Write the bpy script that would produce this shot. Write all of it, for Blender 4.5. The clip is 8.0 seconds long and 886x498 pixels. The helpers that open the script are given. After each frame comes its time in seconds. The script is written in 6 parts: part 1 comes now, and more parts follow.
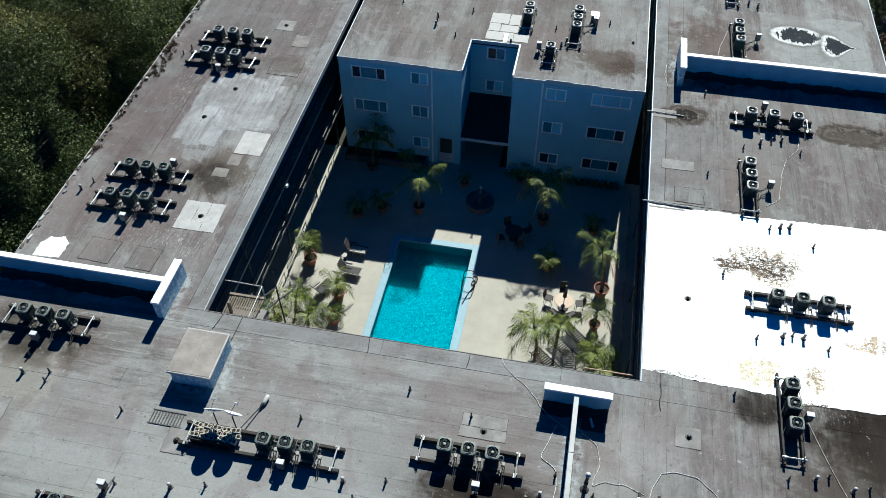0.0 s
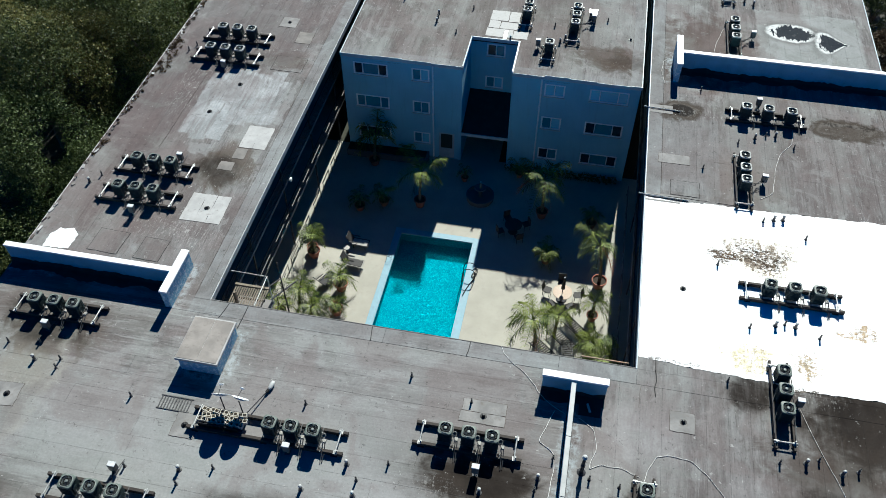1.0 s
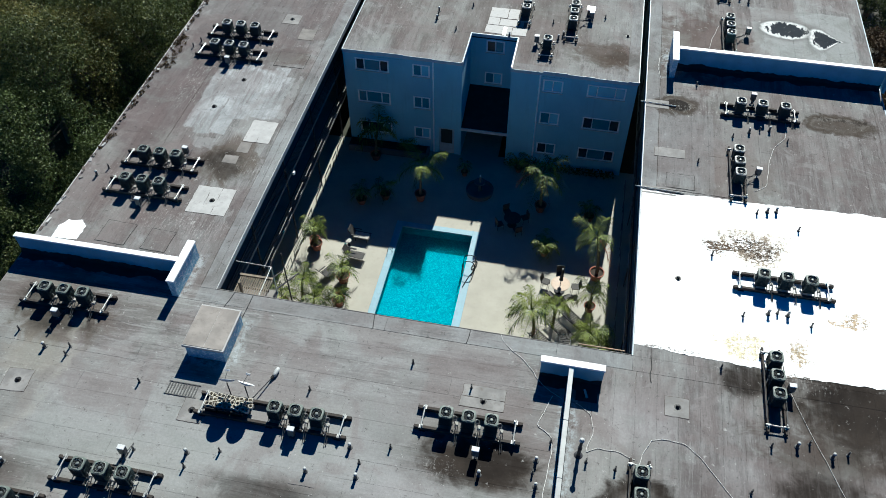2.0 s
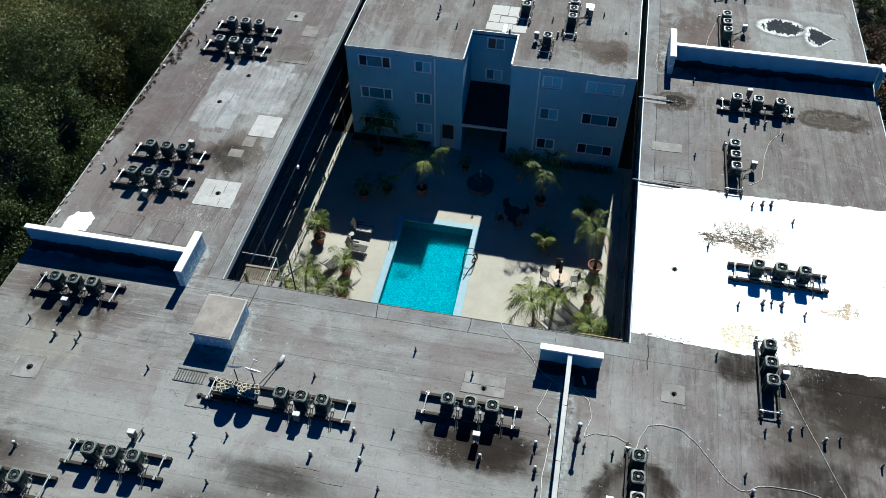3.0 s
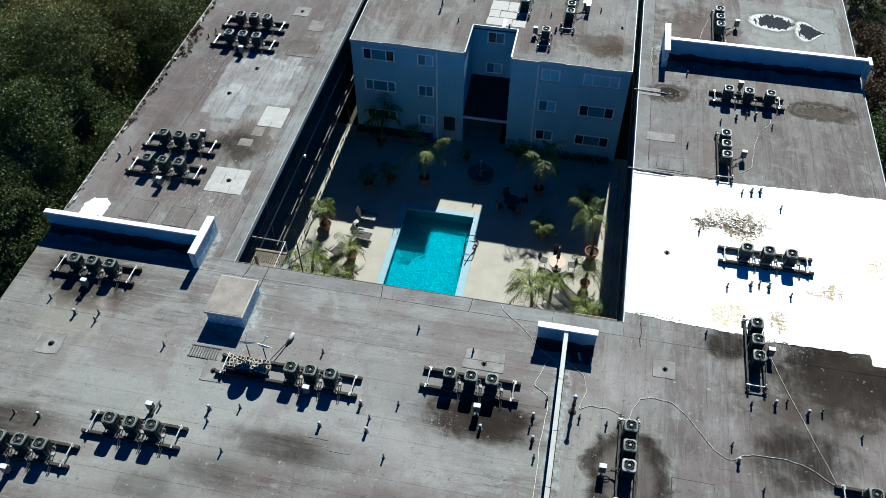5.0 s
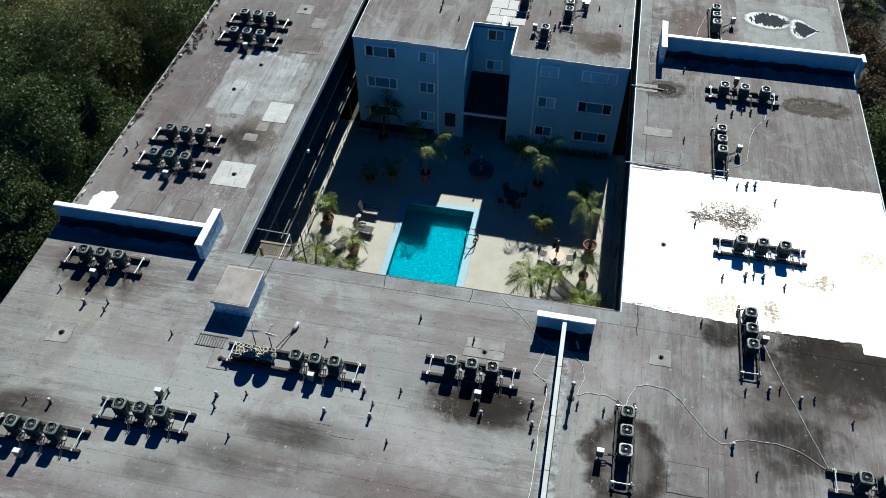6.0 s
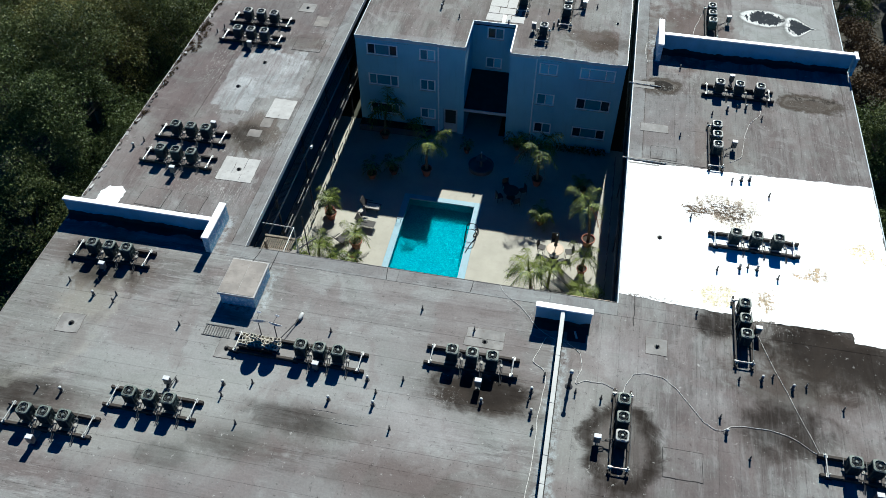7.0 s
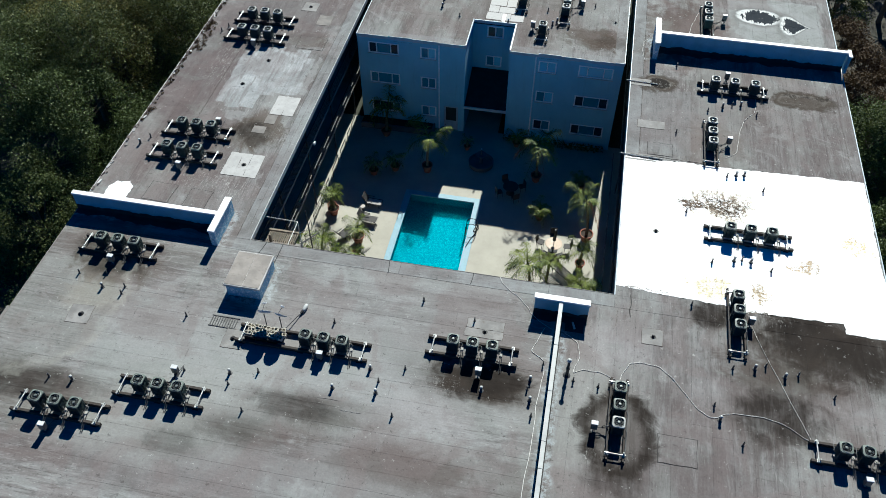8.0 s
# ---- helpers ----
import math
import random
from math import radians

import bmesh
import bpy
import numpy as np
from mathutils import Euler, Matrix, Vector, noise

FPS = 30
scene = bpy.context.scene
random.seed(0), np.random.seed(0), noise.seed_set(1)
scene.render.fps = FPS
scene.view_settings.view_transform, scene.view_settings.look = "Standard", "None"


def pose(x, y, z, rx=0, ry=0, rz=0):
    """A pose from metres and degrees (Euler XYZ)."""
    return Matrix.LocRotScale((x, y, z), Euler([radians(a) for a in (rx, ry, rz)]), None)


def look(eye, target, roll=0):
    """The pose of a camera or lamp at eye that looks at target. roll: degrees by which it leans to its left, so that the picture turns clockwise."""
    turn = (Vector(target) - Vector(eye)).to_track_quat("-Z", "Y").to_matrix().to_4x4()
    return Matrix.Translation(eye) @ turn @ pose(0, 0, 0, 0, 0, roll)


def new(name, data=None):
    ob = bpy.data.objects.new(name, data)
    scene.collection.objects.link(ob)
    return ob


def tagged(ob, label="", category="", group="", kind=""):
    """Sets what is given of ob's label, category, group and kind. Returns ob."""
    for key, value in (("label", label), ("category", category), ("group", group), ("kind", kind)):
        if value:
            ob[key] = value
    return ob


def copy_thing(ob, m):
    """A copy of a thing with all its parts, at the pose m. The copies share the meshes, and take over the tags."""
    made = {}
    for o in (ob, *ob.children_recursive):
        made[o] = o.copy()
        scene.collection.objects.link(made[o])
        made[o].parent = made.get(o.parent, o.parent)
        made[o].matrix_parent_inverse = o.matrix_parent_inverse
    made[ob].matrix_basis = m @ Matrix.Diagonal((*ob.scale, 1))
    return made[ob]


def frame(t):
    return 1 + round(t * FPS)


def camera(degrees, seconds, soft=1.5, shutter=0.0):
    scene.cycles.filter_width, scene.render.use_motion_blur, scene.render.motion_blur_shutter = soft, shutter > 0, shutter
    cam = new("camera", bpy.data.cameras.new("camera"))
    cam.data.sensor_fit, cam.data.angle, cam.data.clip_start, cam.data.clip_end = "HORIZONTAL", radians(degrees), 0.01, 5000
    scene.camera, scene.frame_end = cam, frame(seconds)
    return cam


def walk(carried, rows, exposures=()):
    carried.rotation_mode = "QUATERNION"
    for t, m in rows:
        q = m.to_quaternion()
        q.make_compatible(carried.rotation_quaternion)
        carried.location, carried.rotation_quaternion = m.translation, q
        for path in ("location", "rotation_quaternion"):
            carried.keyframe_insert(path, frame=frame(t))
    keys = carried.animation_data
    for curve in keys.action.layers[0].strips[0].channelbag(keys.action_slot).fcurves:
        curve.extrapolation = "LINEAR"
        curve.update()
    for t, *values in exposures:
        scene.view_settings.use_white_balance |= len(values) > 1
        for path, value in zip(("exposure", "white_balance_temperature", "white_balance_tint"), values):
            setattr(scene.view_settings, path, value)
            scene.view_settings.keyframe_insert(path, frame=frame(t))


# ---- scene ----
cam = camera(56.9, 8.0, 0.6)
PATH = [
    (0, (-4.928, -22.053, 40.655), (-5.19, -20.745, 39.166), -0.2),
    (0.5, (-4.894, -22.553, 40.864), (-5.155, -21.245, 39.374), -0.1),
    (1, (-4.804, -23.04, 41.091), (-5.065, -21.732, 39.601), -0.1),
    (1.5, (-4.722, -23.536, 41.298), (-4.982, -22.228, 39.808), -0.1),
    (3, (-4.573, -25.031, 41.864), (-4.832, -23.722, 40.374), -0.0),
    (3.5, (-4.502, -25.513, 42.103), (-4.761, -24.205, 40.612), -0.0),
    (4, (-4.435, -26.019, 42.325), (-4.695, -24.711, 40.835), -0.0),
    (4.5, (-4.358, -26.451, 42.54), (-4.618, -25.144, 41.048), -0.0),
    (6, (-4.205, -27.958, 43.167), (-4.463, -26.65, 41.676), 0.1),
    (6.5, (-4.146, -28.418, 43.387), (-4.404, -27.11, 41.897), 0.1),
    (7, (-4.094, -28.934, 43.647), (-4.351, -27.626, 42.156), 0.1),
    (7.5, (-4.013, -29.4, 43.878), (-4.271, -28.092, 42.387), 0.1),
    (8, (-3.953, -29.941, 44.14), (-4.21, -28.632, 42.65), 0.1),
]
walk(cam, [(t, look(eye, target, roll)) for t, eye, target, roll in PATH])

# ---------- light ----------
SUN = Vector((0.078, 1.228, 1.0)).normalized()
sun = new("sun", bpy.data.lights.new("sun", "SUN"))
sun.data.energy, sun.data.angle, sun.data.color = 5.0, radians(0.53), (0.98, 0.757, 0.505)
sun.matrix_world = look((0, 60, 60), Vector((0, 60, 60)) - SUN)
world = bpy.data.worlds.new("sky")
scene.world = world
world.use_nodes = True
wn = world.node_tree
sky = wn.nodes.new("ShaderNodeTexSky")
sky.sky_type, sky.sun_disc = "NISHITA", False
sky.sun_elevation, sky.sun_rotation = radians(39.1), radians(3.6)
sky.altitude, sky.air_density, sky.dust_density, sky.ozone_density = 1500, 0.7, 0.0, 8.0
deep = wn.nodes.new("ShaderNodeHueSaturation")
deep.inputs["Saturation"].default_value = 1.85
wn.links.new(sky.outputs[0], deep.inputs["Color"])
wn.links.new(deep.outputs[0], wn.nodes["Background"].inputs[0])
wn.nodes["Background"].inputs[1].default_value = 0.025
scene.view_settings.exposure = 1.07
scene.view_settings.use_white_balance = True
scene.view_settings.white_balance_temperature, scene.view_settings.white_balance_tint = 4580, 0

# ---------- materials ----------
RZ = 8.35          # roof level
FY = 22.05         # front of the far building


class Graph:
    """A small wrapper for node materials."""

    def __init__(self, name):
        self.mat = bpy.data.materials.new(name)
        self.mat.use_nodes = True
        self.nt = self.mat.node_tree
        self.bsdf = self.nt.nodes["Principled BSDF"]

    def node(self, kind, ins=None, **props):
        n = self.nt.nodes.new(kind)
        for k, v in props.items():
            setattr(n, k, v)
        for k, v in (ins or {}).items():
            self.put(n.inputs[k], v)
        return n

    def put(self, socket, v):
        if isinstance(v, bpy.types.NodeSocket):
            self.nt.links.new(v, socket)
        elif socket.type == "RGBA" and len(v) == 3:
            socket.default_value = (*v, 1)
        else:
            socket.default_value = v

    def math(self, op, a, b=0.0, clamp=False):
        return self.node("ShaderNodeMath", {0: a, 1: b}, operation=op, use_clamp=clamp).outputs[0]

    def where(self):
        return self.node("ShaderNodeNewGeometry").outputs["Position"]

    def noise(self, scale, detail=4.0, rough=0.55, stretch=None, vec=None, warp=0.0):
        vec = vec or self.where()
        if stretch:
            vec = self.node("ShaderNodeVectorMath", {0: vec, 1: stretch}, operation="MULTIPLY").outputs[0]
        return self.node("ShaderNodeTexNoise", {"Vector": vec, "Scale": scale, "Detail": detail, "Roughness": rough, "Distortion": warp}).outputs["Fac"]

    def ramp(self, v, lo, hi, a=0.0, b=1.0):
        return self.node("ShaderNodeMapRange", {0: v, 1: lo, 2: hi, 3: a, 4: b}, interpolation_type="SMOOTHSTEP").outputs[0]

    def mix(self, f, a, b, kind="MIX"):
        n = self.node("ShaderNodeMix", data_type="RGBA", blend_type=kind)
        self.put(n.inputs[0], f), self.put(n.inputs[6], a), self.put(n.inputs[7], b)
        return n.outputs[2]

    def blot(self, cx, cy, rx, ry, soft=0.5, wob=None, amount=0.6):
        """1 inside a wobbly ellipse on the plan, 0 outside."""
        p = self.node("ShaderNodeVectorMath", {0: self.where(), 1: (1 / rx, 1 / ry, 0), 2: (-cx / rx, -cy / ry, 0)}, operation="MULTIPLY_ADD").outputs[0]
        d = self.node("ShaderNodeVectorMath", {0: p}, operation="LENGTH").outputs["Value"]
        if wob:
            d = self.math("ADD", d, self.math("MULTIPLY", self.math("SUBTRACT", wob, 0.5), amount * 2))
        return self.ramp(d, 1 - soft, 1 + soft, 1, 0)

    def box(self, x0, x1, y0, y1, soft=0.3, wob=None, amount=0.5):
        """1 inside a rectangle of the plan with worn edges."""
        xyz = self.node("ShaderNodeSeparateXYZ", {0: self.where()})
        out = None
        for o, lo, hi in ((xyz.outputs[0], x0, x1), (xyz.outputs[1], y0, y1)):
            d = self.math("SUBTRACT", (hi - lo) / 2, self.math("ABSOLUTE", self.math("SUBTRACT", o, (hi + lo) / 2)))
            out = d if out is None else self.math("MINIMUM", out, d)
        if wob:
            out = self.math("ADD", out, self.math("MULTIPLY", self.math("SUBTRACT", wob, 0.5), amount * 2))
        return self.ramp(out, -soft, soft)

    def done(self, color, rough=0.7, metal=0.0, bump=None, strength=0.3, dist=0.02, **more):
        self.put(self.bsdf.inputs["Base Color"], color)
        self.put(self.bsdf.inputs["Roughness"], rough)
        self.put(self.bsdf.inputs["Metallic"], metal)
        for k, v in more.items():
            self.put(self.bsdf.inputs[k.replace("_", " ")], v)
        if bump is not None:
            b = self.node("ShaderNodeBump", {"Strength": strength, "Distance": dist, "Height": bump})
            self.nt.links.new(b.outputs[0], self.bsdf.inputs["Normal"])
        return self.mat


def paint(name, color, rough=0.6, vary=0.18, scale=3.0, metal=0.0, dirt=(0.12, 0.10, 0.08), dirty=0.25, fine=30.0, bump=0.15):
    """Painted or raw surface with grain, patchy wear and dirt."""
    g = Graph(name)
    a = g.noise(scale, 5)
    b = g.noise(fine, 3)
    rnd = g.node("ShaderNodeObjectInfo").outputs["Random"]
    dark = tuple(c * (1 - vary) for c in color)
    lite = tuple(min(1, c * (1 + vary * 0.6)) for c in color)
    col = g.mix(g.ramp(a, 0.3, 0.7), dark, lite)
    col = g.mix(g.math("MULTIPLY", g.ramp(g.noise(scale * 2.7, 6, 0.7), 0.52, 0.75), dirty), col, dirt)
    col = g.mix(g.math("MULTIPLY", rnd, 0.12), col, dark)
    return g.done(col, g.ramp(a, 0.2, 0.8, max(0.05, rough - 0.1), min(1, rough + 0.1)), metal, b, bump, 0.01, Specular_IOR_Level=0.3)


def roofing():
    g = Graph("weathered_roofing")
    wob = g.noise(0.9, 6, 0.65, warp=0.6)
    big = g.noise(0.13, 4, 0.55)
    mid = g.noise(0.45, 8, 0.68, warp=1.0)
    fine = g.noise(9.0, 5, 0.7)
    rnd = g.node("ShaderNodeObjectInfo").outputs["Random"]
    along = g.box(-33.5, -2.9, -20, 0.3, 0.2)

    def grain(a, b, d=6, r=0.66):
        """Noise drawn out along the sheets."""
        return g.mix(along, g.noise(1.0, d, r, (b, a, 1), warp=0.3), g.noise(1.0, d, r, (a, b, 1), warp=0.3))

    wide, thin, hair = grain(0.16, 1.3), grain(0.45, 4.2, 7), grain(1.3, 13.0, 5, 0.7)
    col = g.mix(g.ramp(big, 0.42, 0.58), g.mix(along, (0.150, 0.135, 0.132), (0.178, 0.164, 0.160)), g.mix(along, (0.222, 0.217, 0.213), (0.262, 0.261, 0.257)))
    col = g.mix(g.math("MULTIPLY", rnd, 0.30), col, (0.10, 0.093, 0.092))
    col = g.mix(g.math("MULTIPLY", g.ramp(mid, 0.50, 0.60), 0.42), col, (0.085, 0.076, 0.072))
    col = g.mix(g.math("MULTIPLY", g.ramp(mid, 0.45, 0.39), 0.50), col, (0.30, 0.30, 0.295))
    col = g.mix(g.math("MULTIPLY", g.ramp(wide, 0.50, 0.60), g.ramp(along, 0, 1, 0.32, 0.48)), col, (0.31, 0.312, 0.308))
    col = g.mix(g.math("MULTIPLY", g.ramp(wide, 0.46, 0.36), 0.42), col, (0.085, 0.077, 0.073))
    col = g.mix(g.math("MULTIPLY", g.ramp(thin, 0.55, 0.63), g.ramp(along, 0, 1, 0.25, 0.52)), col, (0.33, 0.33, 0.325))
    col = g.mix(g.math("MULTIPLY", g.ramp(thin, 0.44, 0.36), g.ramp(along, 0, 1, 0.25, 0.42)), col, (0.07, 0.06, 0.055))
    col = g.mix(g.math("MULTIPLY", g.ramp(hair, 0.56, 0.64), g.ramp(along, 0, 1, 0.32, 0.5)), col, (0.36, 0.355, 0.345))
    col = g.mix(g.math("MULTIPLY", g.ramp(hair, 0.44, 0.36), 0.38), col, (0.055, 0.048, 0.044))
    # broad swathes where rain has washed the grit to and fro
    broad = grain(0.055, 0.42, 5, 0.6)
    col = g.mix(g.math("MULTIPLY", g.ramp(broad, 0.50, 0.58), 0.45), col, (0.305, 0.312, 0.300))
    col = g.mix(g.math("MULTIPLY", g.ramp(broad, 0.47, 0.39), 0.50), col, (0.118, 0.101, 0.096))
    # brown, dirty stretches
    for cx, cy, rx, ry, k, c in (
        (-30, 8, 3, 9, 0.45, (0.15, 0.115, 0.11)), (-24.5, 9.7, 1.6, 1.7, 0.65, (0.10, 0.075, 0.055)),
        (-24.2, 20.5, 1.4, 1.0, 0.6, (0.11, 0.085, 0.07)), (7.5, 17, 7.5, 4.5, 0.28, (0.155, 0.132, 0.128)), (5.5, 13.6, 2.0, 2.2, 0.35, (0.12, 0.09, 0.075)),
        (-2.2, 24.8, 2.6, 1.2, 0.85, (0.085, 0.066, 0.052)), (-1.6, 24.7, 1.2, 0.6, 0.7, (0.06, 0.046, 0.036)), (-6, 28, 3.5, 4, 0.3, (0.17, 0.155, 0.145)), (-14, 27, 5, 4, 0.25, (0.2, 0.19, 0.17)),
        (-28, 24, 4.5, 6, 0.55, (0.135, 0.115, 0.115)), (-30.5, 16, 2.2, 6, 0.5, (0.125, 0.103, 0.103)), (3.8, 27, 3.2, 3.6, 0.75, (0.115, 0.088, 0.078)), (-17, -11.6, 3, 1.1, 0.45, (0.10, 0.08, 0.068)),
        (-9, -12.8, 9, 1.8, 0.4, (0.13, 0.105, 0.10)), (-29.5, -12.2, 3.0, 1.5, 0.4, (0.11, 0.095, 0.075)), (-28.3, -3.2, 2.2, 1.4, 0.6, (0.10, 0.078, 0.058)),
        (4.7, -5.2, 5, 3.6, 0.2, (0.15, 0.13, 0.13)), (3, -12, 6, 3, 0.35, (0.15, 0.125, 0.125)), (-20.5, -14.6, 6.0, 1.3, 0.45, (0.15, 0.13, 0.128)), (-13.6, -10.2, 3.2, 0.75, 0.7, (0.085, 0.068, 0.058)), (-9.4, -12.6, 2.6, 0.9, 0.55, (0.105, 0.085, 0.075)), (8.7, -3.9, 2.8, 1.3, 0.7, (0.08, 0.064, 0.055)),
    ):
        col = g.mix(g.math("MULTIPLY", g.blot(cx, cy, rx * 1.1, ry * 1.1, 0.35, wob, 1.2), min(1, k * 1.15)), col, tuple(0.85 * q for q in c))
    # pale, coated or dusty stretches
    for cx, cy, rx, ry, k, c in ((-20.5, -9.0, 8.5, 2.4, 0.6, (0.29, 0.297, 0.288)), (-15, -4.0, 10, 2.6, 0.22, (0.24, 0.229, 0.224)), (-16, -14.5, 8, 1.6, 0.45, (0.25, 0.244, 0.244)), (-24.5, -7.3, 4.5, 1.7, 0.4, (0.30, 0.297, 0.292)), (-13.5, -7.6, 6.5, 2.2, 0.55, (0.29, 0.292, 0.288)), (-9.5, -6.0, 8.0, 3.6, 0.4, (0.29, 0.288, 0.283)), (-18, -7.5, 5, 1.6, 0.45, (0.30, 0.302, 0.297)), (-9.3, -9.6, 2.6, 1.3, 0.4, (0.32, 0.302, 0.302)), (9, -5.5, 5, 0.9, 0.35, (0.30, 0.283, 0.283)), (-1, -4.4, 1.0, 2.2, 0.35, (0.34, 0.332, 0.322)), (-28.7, -5.7, 1.4, 1.0, 0.5, (0.34, 0.312, 0.263)), (0.5, -3.4, 1.6, 1.3, 0.4, (0.33, 0.31, 0.315)), (-1.6, -9.0, 1.0, 4.5, 0.35, (0.33, 0.32, 0.31)), (-23.0, -12.9, 5.0, 1.5, 0.6, (0.32, 0.325, 0.31)), (-19.0, -10.0, 3.5, 1.2, 0.45, (0.32, 0.322, 0.31))):
        col = g.mix(g.math("MULTIPLY", g.blot(cx, cy, rx, ry, 0.6, wob, 0.8), k), col, c)
    shine = g.mix(g.ramp(mid, 0.35, 0.65), (0.27, 0.28, 0.285), (0.46, 0.475, 0.485))
    for x0, x1, y0, y1, k in ((-28.55, -27.62, 12.1, 18.3, 0.6), (-27.66, -26.64, 11.7, 18.9, 0.85), (-26.68, -25.66, 11.8, 19.2, 0.9), (-25.7, -24.68, 13.4, 18.7, 0.8), (-24.72, -23.7, 13.7, 19.1, 0.75), (-23.74, -23.05, 13.7, 18.2, 0.6)):
        col = g.mix(g.math("MULTIPLY", g.box(x0, x1, y0, y1, 0.07, wob, 0.22), g.ramp(thin, 0.40, 0.52, 0.55 * k, k)), col, shine)
    for x0, x1, y0, y1 in ((-27.2, -26.1, 10.5, 11.2), (-23.0, -22.5, 13.8, 18.6)):
        col = g.mix(g.math("MULTIPLY", g.box(x0, x1, y0, y1, 0.08, wob, 0.6), 0.4), col, (0.36, 0.365, 0.365))
    pale = g.math("MULTIPLY", g.box(7.2, 14.2, 26.2, 33.0, 0.10, wob, 0.4), 0.75)
    col = g.mix(pale, col, g.mix(g.ramp(mid, 0.4, 0.6), (0.23, 0.235, 0.225), (0.34, 0.35, 0.345)))
    tone = g.noise(0.28, 5, 0.6, warp=0.8)
    col = g.mix(g.math("MULTIPLY", g.ramp(tone, 0.48, 0.60), 0.38), col, (0.170, 0.140, 0.136))
    col = g.mix(g.math("MULTIPLY", g.ramp(tone, 0.46, 0.36), 0.22), col, (0.225, 0.240, 0.222))
    # paler cap sheets along the roof edges and a bluish run of the east roof
    for x0, x1, y0, y1, k in ((-21.5, 0.0, -0.88, 0.05, 0.5), (-22.36, -21.4, -0.88, 46, 0.55), (-0.1, 0.86, 12.0, 46, 0.55), (0.86, 4.2, 12.6, 19.5, 0.28), (-21.0, -0.5, 22.0, 22.75, 0.4), (-1.3, -0.5, 22.0, 46, 0.4)):
        col = g.mix(g.math("MULTIPLY", g.box(x0, x1, y0, y1, 0.06, wob, 0.12), g.ramp(mid, 0.36, 0.6, k, 0.5 * k)), col, (0.27, 0.285, 0.29))
    # oily soot round the condensers
    drag = g.math("ADD", g.math("MULTIPLY", g.ramp(thin, 0.62, 0.40), 0.5), g.math("MULTIPLY", g.ramp(mid, 0.38, 0.58), 0.5))
    faint = g.math("ADD", 0.38, g.math("MULTIPLY", drag, 0.62))
    core = g.math("ADD", 0.66, g.math("MULTIPLY", drag, 0.34))
    for cx, cy, rx, ry, k in ((-6.7, -7.1, 2.7, 1.25, 1.0), (-6.3, -7.6, 2.0, 0.6, 1.0), (-6.0, -6.9, 2.0, 1.0, 0.9), (11.5, -1.4, 3.9, 2.5, 1.0), (10.4, -0.9, 2.7, 1.6, 1.0), (12.6, -1.6, 2.0, 1.4, 0.8), (8.4, -6.2, 2.1, 1.7, 0.85), (5.2, -0.4, 1.3, 1.1, 0.95), (-29.6, -11.5, 3.2, 1.0, 0.7), (-17.9, -12.2, 1.7, 0.8, 0.4), (-20.6, -13.4, 1.5, 0.8, 0.35), (-15.4, -10.3, 2.4, 0.8, 0.6), (-28.4, -3.3, 2.0, 0.8, 0.8), (-25.0, 9.5, 1.3, 1.0, 0.75), (-24.3, 8.6, 0.9, 0.7, 0.5), (-30.5, -2.3, 1.0, 1.0, 0.6), (0.6, -11.2, 1.6, 1.0, 0.45), (1.95, 20.1, 0.75, 0.6, 0.8)):
        col = g.mix(g.math("MULTIPLY", g.blot(cx, cy, rx * 1.1, ry * 1.1, 0.65, wob, 0.55), g.math("MULTIPLY", faint, 0.9 * k)), col, (0.052, 0.042, 0.034))
        col = g.mix(g.math("MULTIPLY", g.blot(cx, cy, rx * 0.85, ry * 0.85, 0.40, wob, 0.9), g.math("MULTIPLY", core, k)), col, (0.016, 0.013, 0.011))
    # old tide mark where water stood
    o = g.blot(-31.4, -6.0, 4.7, 5.4, 0.05, wob, 0.18)
    i = g.blot(-31.5, -6.0, 4.3, 5.0, 0.10, wob, 0.25)
    col = g.mix(g.math("MULTIPLY", i, 0.22), col, (0.13, 0.125, 0.105))
    col = g.mix(g.math("MULTIPLY", g.math("SUBTRACT", o, i, True), g.ramp(mid, 0.35, 0.6, 0.1, 0.5)), col, (0.33, 0.325, 0.29))
    # a ring of oil round one rack
    o = g.blot(0.6, -8.7, 2.0, 2.35, 0.16, wob, 0.5)
    i = g.blot(0.6, -8.6, 1.2, 1.5, 0.3, wob, 0.6)
    col = g.mix(g.math("MULTIPLY", o, 0.55), col, (0.066, 0.056, 0.049))
    col = g.mix(g.math("MULTIPLY", g.math("SUBTRACT", o, i, True), g.math("MULTIPLY", core, 0.95)), col, (0.020, 0.016, 0.013))
    speck = g.noise(3.2, 8, 0.78)
    # dried puddle on the east wing with a dark rim
    for cx, cy, rx, ry in ((12.0, 20.05, 2.2, 0.95), (1.95, 20.2, 1.35, 1.05)):
        o = g.blot(cx, cy, rx, ry, 0.22, wob, 0.8)
        i = g.blot(cx, cy, rx * 0.72, ry * 0.68, 0.2, wob, 0.9)
        ring = g.math("MULTIPLY", g.math("SUBTRACT", o, i, True), g.ramp(speck, 0.36, 0.48))
        col = g.mix(g.math("MULTIPLY", ring, 0.95), col, (0.036, 0.028, 0.022))
        col = g.mix(g.math("MULTIPLY", o, g.ramp(speck, 0.36, 0.58, 0.75, 0.95)), col, (0.062, 0.051, 0.041))
        edge = g.math("MULTIPLY", g.math("SUBTRACT", g.blot(cx, cy + 0.1, rx * 0.8, ry * 0.6, 0.12, wob, 1.1), g.blot(cx, cy - 0.05, rx * 0.62, ry * 0.42, 0.15, wob, 1.1), True), g.ramp(mid, 0.42, 0.55))
